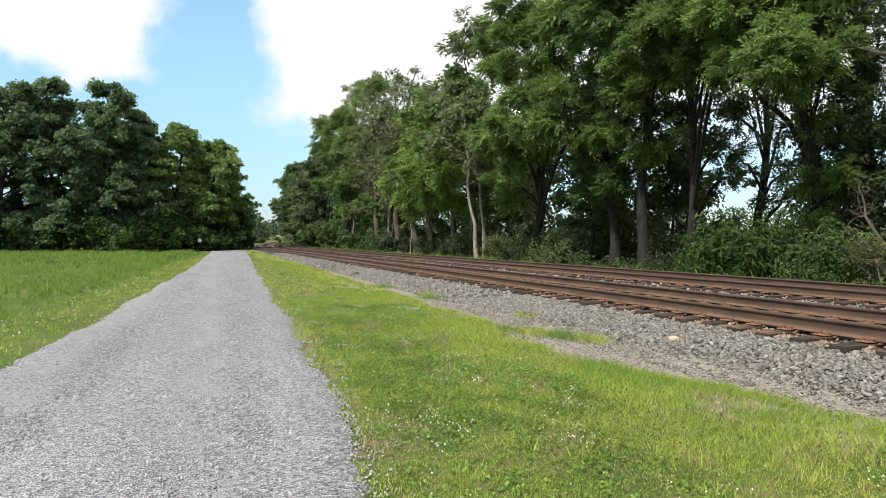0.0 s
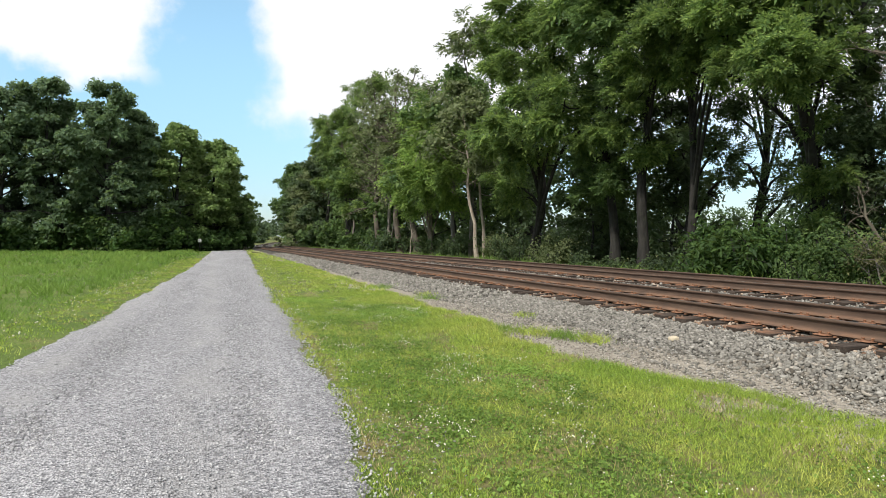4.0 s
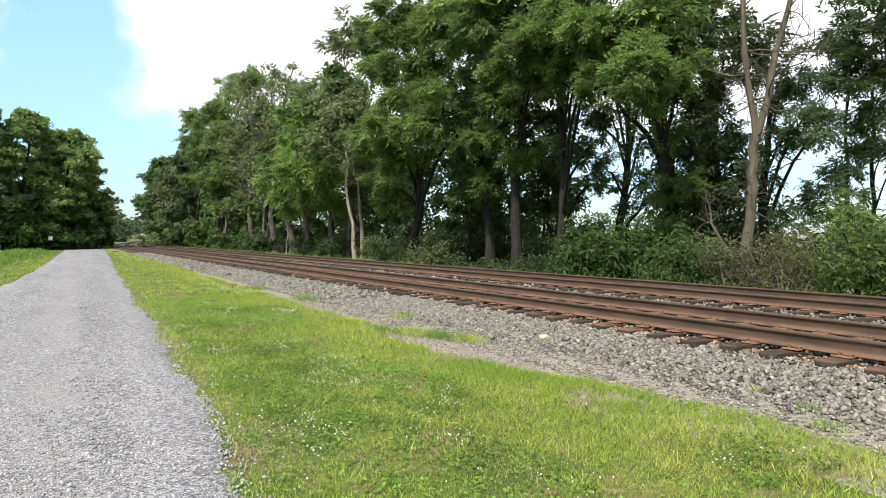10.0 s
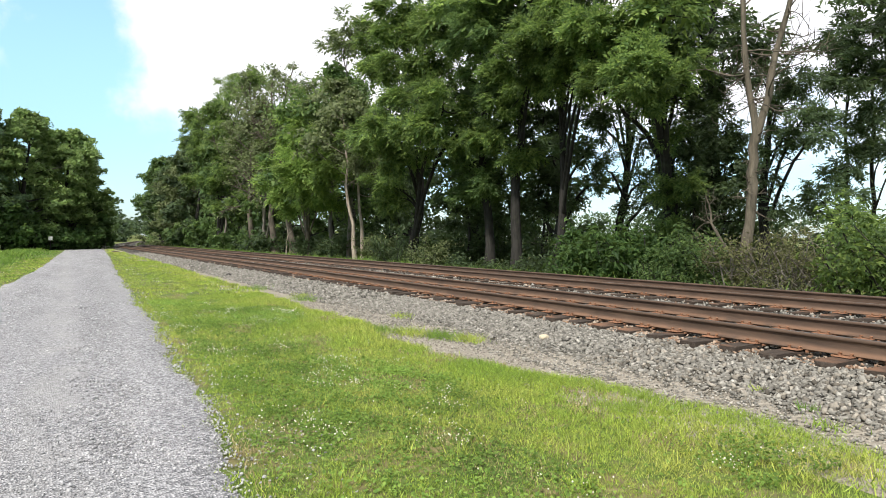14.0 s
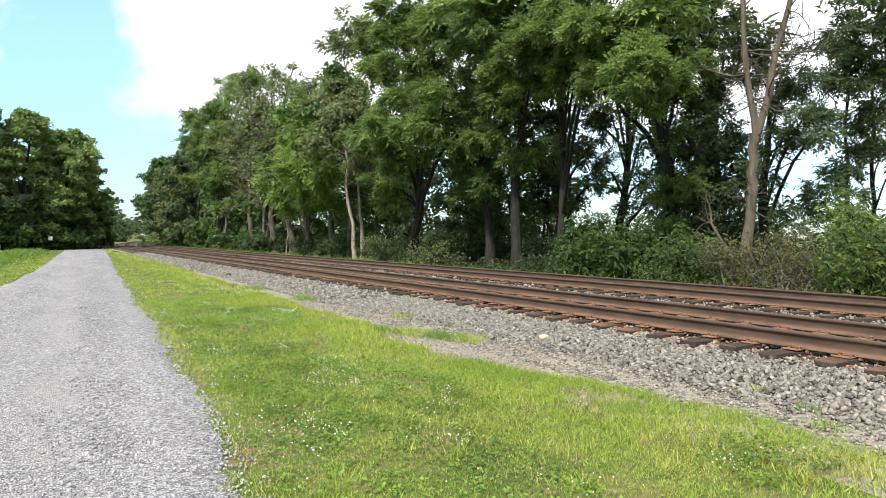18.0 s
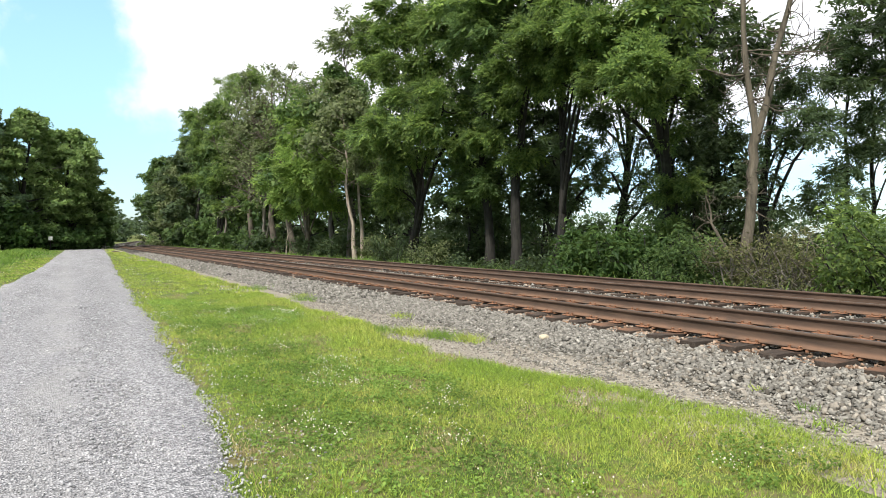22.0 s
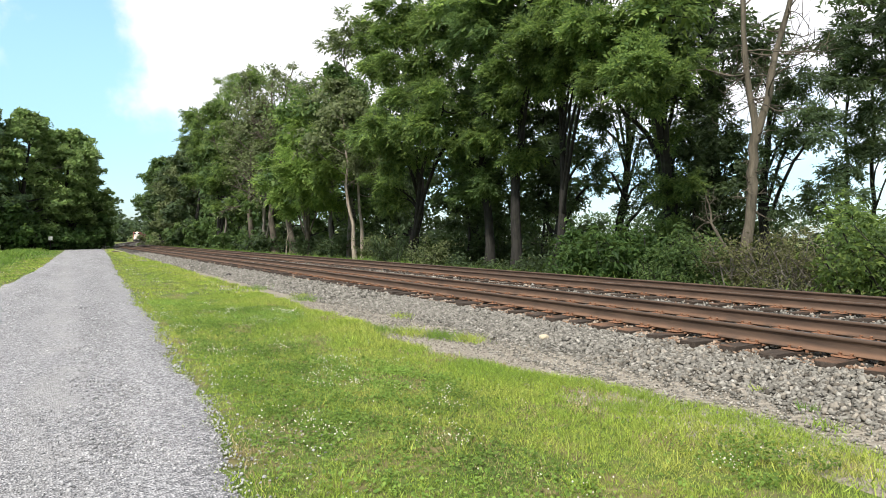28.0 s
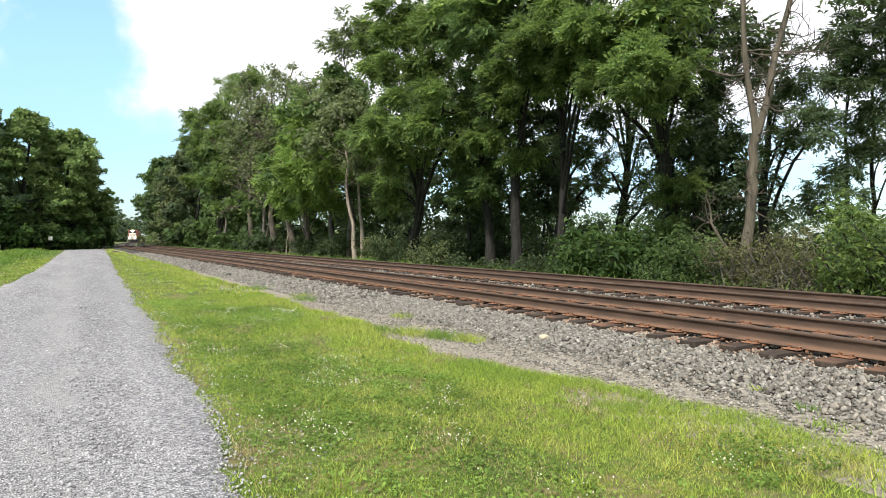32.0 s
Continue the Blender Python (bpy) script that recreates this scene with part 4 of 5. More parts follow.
bough_tree(115, 18.6, 97.3, 21, 0.34, LEAF_WALNUT, BARK, GREEN_TALL, fill=330, boughs=(
    (-1.2, 12.4, 20.7, 1.92), (-1.2, 2.2, 19.8, 2.28), (-1.4, 8.7, 17.4, 2.22), (-1.0, -6.5, 19.4, 2.25), (-1.4, -7.0, 16.7, 2.54), (-1.6, -2.5, 13.9, 2.49), (-1.6, 1.9, 11.2, 2.42), (-0.4, -12.6, 21.3, 1.82), (-0.2, -19.1, 20.6, 1.55), (0.0, -24.2, 19.7, 1.19), (-0.8, -15.6, 18.9, 2.04), (-1.4, -15.2, 14.5, 2.32), (-1.6, -12.9, 11.2, 2.37), (-1.6, -7.8, 8.8, 2.18), (-1.4, -11.0, 5.8, 1.8), (-1.2, -18.7, 6.9, 1.79)))
bough_tree(119, 19.0, 73.5, 15, 0.26, LEAF_GREY, BARK_GREY, DULL, fill=330, boughs=(
    (-1.4, -0.9, 14.3, 1.94), (-1.6, -8.9, 11.4, 1.62), (-1.6, 0.9, 11.5, 1.84), (-1.2, -4.4, 15.5, 1.61), (-1.2, -11.1, 13.1, 1.24), (-1.6, -5.2, 9.4, 1.45), (-0.6, -12.7, 15.8, 1.11), (-0.4, -18.6, 15.1, 1.12)))
bough_tree(121, 22.0, 34.5, 18, 0.22, LEAF_DARK, BARK, SHADED, fill=270, boughs=(
    (-1.0, -1.8, 5.5, 1.47), (-0.6, -3.0, 3.0, 1.24), (-0.6, 0.1, 2.9, 1.25), (-0.4, -1.5, 1.2, 1.14), (-1.4, -0.5, 8.0, 1.37)))
x, y = beside(21.95, 17.2)
tree(110, x, y, 13.5, 0.15, 0.42, 3.4, 2600, 0.7, 0.30, LEAF_GREY, BARK_PALE, "slender leaning tree with a pale bare trunk", lean=(-1.3, 0.8), limbs=14)
x, y = beside(22.6, 18.6)
tree(111, x, y, 13.5, 0.14, 0.4, 3.2, 2400, 0.7, 0.30, LEAF_GREY, BARK_PALE, "slender tree with a pale trunk among the dark trees", lean=(-0.5, 0.4), limbs=13)
x, y = beside(16.1, 16.4)
tree(113, x, y, 5.0, 0.07, 0.4, 2.2, 200, 0.4, 0.26, LEAF_BRIGHT, BARK_PALE, "small dead tree with white bare branches", limbs=8, bare=0.7)
x, y = beside(15.3, 18.6)
tree(114, x, y, topped(x, y), 0.34, 0.25, 5.4, 2400, 0.8, 0.32, LEAF_GREY, label=DULL, limbs=40, bare=0.72, bark=BARK_TWIG, twigs=11)
x, y = beside(13.6, 18.4)
tree(119, x, y, topped(x, y), 0.34, 0.25, 5.0, 2400, 0.85, 0.33, LEAF_GREY, label=DULL, limbs=38, bare=0.68, bark=BARK_TWIG, twigs=11)
x, y = beside(16.9, 19.8)
tree(140, x, y, topped(x, y), 0.34, 0.25, 5.2, 1500, 0.85, 0.32, LEAF_GREY, label=DULL, limbs=38, bare=0.7, bark=BARK_TWIG, twigs=11)
x, y = beside(8.9, 19.0)
tree(116, x, y, topped(x, y), 0.30, 0.10, 5.8, 20000, 1.0, 0.39, LEAF_GREY, label=DULL, limbs=20)
# where the line swings east the crowns hang over it
for k, (x, y, h, sp) in enumerate(((18.4, 113, 21.5, 5.6), (18.2, 124, 21, 6.0), (18.6, 135, 20, 6.4), (18.8, 147, 19.5, 6.6), (20.0, 160, 19.5, 6.8), (21.5, 176, 20, 7.0), (24.5, 197, 21, 7.5), (28.5, 225, 22, 8), (33.0, 262, 22, 8), (38.5, 305, 22, 8))):
    tree(170 + k, x, y, topped(x, y, h), 0.32, 0.06, sp, 17000, 1.1, 0.45, LEAF_GREY if k in (1, 2) else LEAF_MID if k % 3 else LEAF_DARK, label="broad green tree leaning over the curve of the railway", limbs=22)
for k, (x, y) in enumerate(((17.0, 151), (18.4, 167))):
    tree(184 + k, x, y, topped(x, y, 19.5), 0.30, 0.32, 4.5, 11000, 1.0, 0.44, LEAF_MID, label="broad green tree leaning over the curve of the railway", limbs=22, top=0.5)
# airy trees against the sky at the thin end of the belt
for k, (az, x, h) in enumerate(((66.5, 24.0, 17), (69.5, 22.5, 18))):
    x, y = beside(az, x)
    tree(130 + k, x, y, h, 0.10, 0.42, 3.8, 6800, 0.6, 0.22, LEAF_DARK, BARK, THIN, limbs=18, bare=0.38, lean=(0.3, 0.3))
for k, (az, x, h) in enumerate(((50.2, 20.2, 6.5), (52.4, 21.0, 6.0))):
    x, y = beside(az, x)
    tree(126 + k, x, y, h, 0.09, 0.12, 2.3, 3600, 0.6, 0.22, LEAF_DARK, label="young tree in the shade of the tall trees", limbs=14)
# slim stems crowding the shade, which is also put into their dark colours
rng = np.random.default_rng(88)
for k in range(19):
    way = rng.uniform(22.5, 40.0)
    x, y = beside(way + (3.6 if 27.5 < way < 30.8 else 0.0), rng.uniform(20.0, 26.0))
    tree(800 + k, x, y, rng.uniform(7.5, 12), rng.uniform(0.06, 0.12), rng.uniform(0.10, 0.3), rng.uniform(1.6, 2.6), 1300, 0.55, 0.31, LEAF_DARK, BARK, "slim tree in the shade of the belt, its colours darkened as shade", limbs=15, twigs=4)
# the depth of the belt, row by row
rng = np.random.default_rng(77)
looks = ((LEAF_DARK, GREEN_TALL, BARK, 0.0), (LEAF_MID, GREEN_TALL, BARK, 0.0), (LEAF_MID, GREEN_TALL, BARK_GREY, 0.0), (LEAF_GREY, DULL, BARK_GREY, 0.25))
k = 0
for row, (off, step, first, last) in enumerate(((18.6, 7.0, 50, 100), (23.0, 5.4, 27, 170), (28.5, 8.0, 34, 62))):
    y = first
    while y < last:
        yy = y + rng.uniform(-1.2, 1.2)
        near = max(0.0, 1 - yy / 120)
        leaf, text, bark, bare = looks[int(rng.integers(4)) if 48 < yy < 95 and row == 0 else int(rng.integers(2))]
        x = off + float(bend(yy)) + rng.uniform(-0.8, 1.2)
        open_sky = any(a < math.degrees(math.atan2(x, yy)) < b for a, b in ((27.3, 30.7), (21.6, 24.0), (43.0, 46.0)))
        h = topped(x, yy, rng.uniform(18, 21)) * (1.0 if row == 0 else rng.uniform(0.86, 0.98))
        if (row == 0 and not 12.2 < math.degrees(math.atan2(x, yy)) < 19.4) or (row and not open_sky and math.degrees(math.atan2(x, yy)) < 27):
            tree(200 + k, x, yy, h, rng.uniform(0.16, 0.27), rng.uniform(0.22, 0.32) if row == 0 else rng.uniform(0.06, 0.14), rng.uniform(4.6, 5.6), (2600 if row and yy > 90 else int(4600 + 4200 * near)) if yy > 62 else 7500, 1.05, 0.48 if yy > 62 else 0.32, leaf, bark, text, limbs=19, bare=bare, twigs=4)
        k += 1
        y += step

# shrubs under the trees on the east side; the darker leaf colours include tree shade
SHRUB = "leafy green shrub at the foot of the trees"
for k, (az, x, h, w, n, s, leaf, text) in enumerate((
        (38.0, 17.0, 0.9, 1.0, 1100, 0.17, LEAF_DARK, SHRUB), (41.6, 16.8, 1.9, 1.4, 2600, 0.24, LEAF_SHRUB, SHRUB), (43.6, 16.4, 2.1, 1.6, 3200, 0.24, LEAF_SHRUB, SHRUB),
        (46.0, 16.6, 2.1, 1.5, 2900, 0.22, LEAF_SHRUB, SHRUB), (49.6, 16.0, 1.8, 1.3, 2600, 0.13, LEAF_MID, "light-green twiggy shrub at the foot of the trees"),
        (51.6, 16.2, 1.5, 1.2, 2200, 0.13, LEAF_MID, "light-green twiggy shrub at the foot of the trees"), (53.5, 15.9, 1.7, 1.2, 1500, 0.11, LEAF_DRY, "dry grey-brown thicket of bare twigs"),
        (55.6, 16.3, 1.9, 1.3, 1300, 0.10, LEAF_DRY, "dry grey-brown thicket of bare twigs"), (57.4, 16.0, 1.9, 1.3, 1300, 0.10, LEAF_DRY, "dry grey-brown thicket of bare twigs"),
        (59.2, 16.2, 1.9, 1.3, 1500, 0.10, LEAF_DRY, "dry grey-brown thicket of bare twigs"), (61.8, 16.6, 2.5, 1.6, 3800, 0.16, LEAF_WALNUT, "tall bright-green shrub beside the track"),
        (63.8, 16.3, 2.7, 1.6, 3400, 0.16, LEAF_WALNUT, "tall bright-green shrub beside the track"), (66.5, 16.2, 3.0, 1.7, 3000, 0.16, LEAF_MID, SHRUB), (70.0, 16.2, 3.2, 1.8, 2600, 0.18, LEAF_MID, SHRUB),
        (47.6, 15.6, 1.0, 0.8, 1000, 0.13, LEAF_MID, SHRUB), (36.0, 16.4, 0.8, 0.8, 700, 0.15, LEAF_DARK, SHRUB), (33.8, 16.8, 0.8, 0.9, 800, 0.18, LEAF_DARK, SHRUB),
        (31.0, 17.0, 0.9, 1.0, 900, 0.2, LEAF_DARK, SHRUB), (28.4, 16.6, 1.7, 1.4, 1500, 0.2, LEAF_GREY, "dull grey-green shrub at the foot of the trees"),
        (25.2, 17.2, 2.2, 1.6, 1700, 0.2, LEAF_DARK, SHRUB), (23.4, 16.6, 2.1, 1.7, 1800, 0.2, LEAF_GREY, "dull grey-green shrub at the foot of the trees"),
        (20.2, 17.4, 2.0, 1.8, 1500, 0.24, LEAF_DARK, SHRUB), (18.4, 17.6, 2.4, 2.0, 1500, 0.26, LEAF_DARK, SHRUB), (14.4, 17.6, 2.4, 2.2, 1500, 0.3, LEAF_DARK, SHRUB),
        (13.0, 17.4, 2.8, 2.4, 1500, 0.34, LEAF_MID, SHRUB), (11.2, 17.2, 3.4, 2.6, 1600, 0.36, LEAF_MID, SHRUB), (9.2, 17.4, 4.5, 3.0, 1800, 0.4, LEAF_MID, SHRUB),
        (8.3, 17.6, 4.5, 3.0, 1800, 0.42, LEAF_MID, SHRUB))):
    x, y = beside(az, x)
    bush(300 + k, x, y, h, w, n, s, leaf, BARK_GREY if leaf is LEAF_DRY else BARK, label=text, stems=14 if leaf is LEAF_DRY else 10, bare=0.45 if leaf is LEAF_DRY else 0.0)
# undergrowth that darkens the belt's interior, shade put into its leaf colour
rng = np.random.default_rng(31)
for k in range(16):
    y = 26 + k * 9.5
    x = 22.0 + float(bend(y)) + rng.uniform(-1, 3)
    bush(340 + k, x, y, rng.uniform(2.2, 3.6), 2.6, 1200, 0.4, LEAF_DARK, stems=6, label="shrub in the shade of the trees, its leaf colour darkened as shade", clump=0.8)
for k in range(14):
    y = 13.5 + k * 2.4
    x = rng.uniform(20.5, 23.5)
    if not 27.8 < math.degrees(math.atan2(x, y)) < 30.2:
        bush(380 + k, x, y, rng.uniform(1.9, 2.8), 2.3, 1700, 0.26, LEAF_DARK, label="shrub in the shade of the trees, its leaf colour darkened as shade", clump=0.7)
for k in range(9):
    y = 118 + k * 20
    x = 17.2 + float(bend(y)) + rng.uniform(-0.2, 0.8)
    bush(360 + k, x, y, rng.uniform(4, 6), 3.6, 1500, 0.6, LEAF_MID, stems=6, label="large shrub hanging towards the curve of the track", clump=1.0)

# the wood beyond the meadow, on the west side
OAK = "large dark-green oak at the edge of the wood"
LIME = "broad light-green tree beside the lane"
rng = np.random.default_rng(41)
for k, (x, y, h, sp, leaf, text) in enumerate((
        (-33, 101, 20.8, 8.5, LEAF_OAK, OAK), (-26, 100, 22.6, 8.0, LEAF_OAK, OAK), (-19.5, 102, 24.0, 8.0, LEAF_OAK, OAK), (-14.0, 101, 23.5, 7.4, LEAF_OAK, OAK),
        (-9.8, 106, 21.3, 6.6, LEAF_OAK, OAK), (-4.6, 108, 20.4, 6.8, LEAF_LIME, LIME), (-0.2, 114, 18.6, 6.2, LEAF_LIME, LIME), (1.6, 121, 16.4, 4.4, LEAF_LIME, LIME),
        (2.0, 132, 13.0, 4.0, LEAF_MID, LIME), (-41, 104, 20.5, 8.5, LEAF_OAK, OAK), (-30, 110, 21.5, 8, LEAF_OAK, OAK), (-22, 111, 22, 8, LEAF_OAK, OAK),
        (-15, 112, 21, 8, LEAF_OAK, OAK), (-50, 108, 20.5, 9, LEAF_OAK, OAK), (-3, 128, 18, 7, LEAF_MID, LIME), (-10, 121, 19.5, 8, LEAF_OAK, OAK), (-37, 113, 20, 8, LEAF_OAK, OAK))):
    tree(400 + k, x, y, h, 0.42, 0.05, sp, 23000 if k < 10 else 10000, 1.05 if k < 10 else 1.3, 0.46 if k < 10 else 0.75, leaf, label=text, group="wood beyond the meadow", limbs=26, twigs=8, top=0.45)
for k in range(22):
    x = -46 + 2.35 * k
    y = 97 + rng.uniform(-1, 2) + max(0, (x + 12) * 0.9)
    if not -1.5 < x - 0.5 < 2.4 or y > 108:
        bush(430 + k, x if x < 0.5 else x + 1.5, y, rng.uniform(3.2, 6.0), 3.0, 2200, 0.46, LEAF_SHRUB, stems=6, label="dark undergrowth at the edge of the wood", group="undergrowth of the wood", clump=0.9)


def woods(name, label, spots, seed, leaf, per, clump, size):
    """Far woodland: many crowns of clumped leaves in one sheet."""
    rng = np.random.default_rng(seed)
    tips = []
    for x, y, z, h, w in spots:
        for _ in range(22):
            d = rng.normal(size=3)
            d /= np.linalg.norm(d)
            tips.append((np.array([x, y, z + h * 0.55]) + d * np.array([w, w, h * 0.48]) * rng.uniform(0.6, 1.0), 1.0))
    v, f = crown_arrays(rng, tips, per * len(spots), clump, size)
    return tagged(new(name, raw_mesh(name, v, f, leaf)), label, "woods", kind="stuff")


rng = np.random.default_rng(52)
spots = []
for y, h in ((335, 11), (375, 13), (420, 15), (480, 15), (540, 15), (610, 16), (690, 17), (760, 26), (840, 29), (900, 30)):
    for x in np.arange(-8, y * 0.1 + 34, 7.5):
        gap = x - GAUGE_MID - SWING * (y - 140)
        if (gap < -8 or gap > 16 or (y > 700 and not -3 < gap < 7)) and abs(x - GAUGE_MID - 2 - float(bend(y))) > 9:
            spots.append((float(x), float(y), float(land(x, y)) - 1.0, h * rng.uniform(0.85, 1.2), rng.uniform(5.5, 8)))
woods("far_woods", "distant wooded hillside beyond the curve of the railway", spots, 53, LEAF_HAZY, 560, 2.8, 2.0)
spots = [(float(480 * math.sin(a)), float(480 * math.cos(a)), -2.0 + 3 * math.sin(a * 9), rng.uniform(18, 24), rng.uniform(9, 13)) for a in np.arange(0.30, 1.42, 0.026)]
woods("distant_treeline", "distant line of trees beyond the fields", spots, 54, LEAF_HAZY, 420, 4.4, 2.0)

# ---- grass, clover, stones ----


def patchy(x, y, seed=0.0):
    """A soft random field between 0 and 1 over the ground."""
    return 0.5 + 0.25 * (np.sin(x * 1.7 + 1.1 * np.sin(y * 0.9 + seed) + seed) + np.sin(y * 1.3 + 1.4 * np.sin(x * 1.1 + 2 * seed)))


def worn(x, y):
    """Near 0 where the turf is worn and dry."""
    return 0.6 * patchy(x * 2.3, y * 2.0, 0.7) + 0.4 * patchy(x * 5.3, y * 4.1, 2.7)


def blade_arrays(rng, x, y, z, high, wide):
    """Blades of grass, one triangle each."""
    n = len(x)
    a = rng.uniform(0, 2 * np.pi, n)
    h = high * rng.uniform(0.45, 1.3, n)
    lean = h * rng.uniform(0.2, 1.5, n)
    b = rng.uniform(0, 2 * np.pi, n)
    w = wide * rng.uniform(0.6, 1.3, n) * 0.5
    p0 = np.stack([x - np.cos(a) * w, y - np.sin(a) * w, z - 0.01], -1)
    p1 = np.stack([x + np.cos(a) * w, y + np.sin(a) * w, z - 0.01], -1)
    p2 = np.stack([x + np.cos(b) * lean, y + np.sin(b) * lean, z + h], -1)
    v = np.stack([p0, p1, p2], 1).reshape(-1, 3)
    return v, np.arange(3 * n).reshape(-1, 3)


def strew(rng, n, x0, x1, y0, y1):
    return rng.uniform(x0, x1, n), rng.uniform(y0, y1, n)


def tufted(rng, n, x0, x1, y0, y1, each, loose):
    x, y = strew(rng, n // each, x0, x1, y0, y1)
    return np.repeat(x, each) + rng.normal(size=len(x) * each) * loose, np.repeat(y, each) + rng.normal(size=len(x) * each) * loose


def cloverish(x, y):
    """Near 1 in the belt of clover along the lane and in scattered patches beyond it."""
    belt = np.exp(-((x - 1.95 - 0.02 * (y - 6)) / 0.62) ** 2) * (0.35 + 0.65 * smoothstep(0.30, 0.62, patchy(x * 1.9, y * 1.3, 4.0)))
    spots = 0.85 * smoothstep(0.60, 0.82, patchy(x * 1.1, y * 0.8, 2.4))
    return np.clip(np.maximum(belt, spots), 0, 1)


def thin_turf(x, y):
    """Near 1 where feet and wheels have worn the turf to brown."""
    r = np.exp(-(((x - 3.35) / 0.30) ** 2 + ((y - 4.5) / 0.28) ** 2)) + np.exp(-(((x - 3.74) / 0.22) ** 2 + ((y - 3.4) / 0.25) ** 2)) + np.exp(-(((x - 1.32) / 0.30) ** 2 + ((y - 4.6) / 0.6) ** 2))
    return np.clip(r + smoothstep(0.45, 0.20, worn(x, y)), 0, 1)


rng = np.random.default_rng(61)
sets = []
for n, y0, y1, high, wide in ((250000, 1.2, 8.0, 0.031, 0.0070), (120000, 8.0, 18.0, 0.038, 0.013), (60000, 18.0, 48.0, 0.050, 0.030), (14000, 48, 110, 0.08, 0.07)):
    x, y = tufted(rng, n, 0.5, 5.6, y0, y1, 7, 0.026 * (y0 + 3) / 6)
    n = len(x)
    lo, hi = road_sides(y)
    hi = hi + ragged(y, 2.3)
    keep = rng.random(n) < smoothstep(-0.35, 0.30, x - hi) ** 1.5
    keep &= rng.random(n) < 1 - smoothstep(-0.12, 0.10, x - verge(y))
    keep &= rng.random(n) < 1 - 0.82 * thin_turf(x, y)
    keep &= rng.random(n) < 1 - 0.68 * cloverish(x, y)
    x, y = x[keep], y[keep]
    tall = high * (0.45 + 0.6 * patchy(x, y, 2.0) + 0.5 * patchy(x * 6.3, y * 4.7, 0.9)) * (1 + 1.1 * np.exp(-((x - verge(y) + 0.15) / 0.28) ** 2))
    sets.append(blade_arrays(rng, x, y, land(x, y), tall, wide))
v, f = joined(sets)
tagged(new("grass", raw_mesh("grass", v, f, GRASS)), "short patchy yellow-green grass between lane and railway", "grass", kind="stuff")

# fresh longer tufts
cx, cy = strew(rng, 420, 1.4, 4.8, 1.8, 17)
keep = cx < verge(cy) - 0.1
cx, cy = cx[keep], cy[keep]
x, y = np.repeat(cx, 50) + rng.normal(size=len(cx) * 50) * 0.055, np.repeat(cy, 50) + rng.normal(size=len(cx) * 50) * 0.055
v, f = blade_arrays(rng, x, y, land(x, y), 0.075 * np.repeat(rng.uniform(0.4, 1.2, len(cx)), 50), 0.008)
tagged(new("grass_tufts", raw_mesh("grass_tufts", v, f, GRASS)), "fresh longer tufts in the short grass", "grass", kind="stuff")

# straw and brown dead blades in worn patches
x, y = tufted(rng, 130000, 0.9, 5.0, 2.3, 16, 8, 0.05)
lo, hi = road_sides(y)
keep = (x > hi) & (x < verge(y) + 0.1) & (rng.random(len(x)) < 0.75 * thin_turf(x, y) + 0.10)
x, y = x[keep], y[keep]
v, f = blade_arrays(rng, x, y, land(x, y), 0.026, 0.008)
tagged(new("dry_grass", raw_mesh("dry_grass", v, f, STRAW)), "dry straw-coloured blades among the green grass", "grass", kind="stuff")

sets = []
for n, y0, y1, x0, high, wide in ((55000, 5, 20, -16, 0.10, 0.016), (60000, 20, 48, -34, 0.17, 0.040), (40000, 48, 100, -50, 0.24, 0.10)):
    x, y = tufted(rng, n, x0, -1.0, y0, y1, 10, 0.05)
    n = len(x)
    lo, hi = road_sides(y)
    lo = lo + ragged(y, 1.0)
    keep = rng.random(n) < smoothstep(-0.1, 0.35, lo - x)
    keep &= rng.random(n) < 0.4 + 0.6 * smoothstep(0.2, 0.55, patchy(x * 0.8, y * 0.8, 1.7))
    x, y, lo = x[keep], y[keep], lo[keep]
    tall = high * (0.35 + 0.9 * smoothstep(0.3, 2.6, lo - x)) * (0.5 + patchy(x * 0.7, y * 0.7, 0.3))
    sets.append(blade_arrays(rng, x, y, land(x, y), tall, wide))
v, f = joined(sets)
tagged(new("meadow_grass", raw_mesh("meadow_grass", v, f, MEADOW)), "lush taller green meadow grass west of the lane", "grass", kind="stuff")

# short dry turf along the west side of the lane
x, y = tufted(rng, 70000, -6.0, 0.2, 6, 60, 8, 0.05)
lo = road_sides(y)[0] + ragged(y, 1.0)
keep = (rng.random(len(x)) < smoothstep(-0.25, 0.30, lo - x)) & (rng.random(len(x)) < 1 - smoothstep(0.9, 2.0, lo - x))
keep &= rng.random(len(x)) < 1 - 0.7 * smoothstep(0.5, 0.25, worn(x, y))
x, y = x[keep], y[keep]
v, f = blade_arrays(rng, x, y, land(x, y), 0.05, 0.012 + 0.0006 * np.maximum(y, 0))
tagged(new("verge_grass", raw_mesh("verge_grass", v, f, GRASS)), "short yellow-green turf along the lane", "grass", kind="stuff")
x, y = tufted(rng, 30000, -6.0, 0.2, 6, 60, 8, 0.05)
lo = road_sides(y)[0] + ragged(y, 1.0)
keep = (lo - x > -0.1) & (lo - x < 1.5) & (rng.random(len(x)) < 0.15 + 0.8 * smoothstep(0.5, 0.25, worn(x, y)))
x, y = x[keep], y[keep]
v, f = blade_arrays(rng, x, y, land(x, y), 0.04, 0.012 + 0.0006 * np.maximum(y, 0))
tagged(new("dry_verge_grass", raw_mesh("dry_verge_grass", v, f, STRAW)), "dry brown blades in the turf along the lane", "grass", kind="stuff")

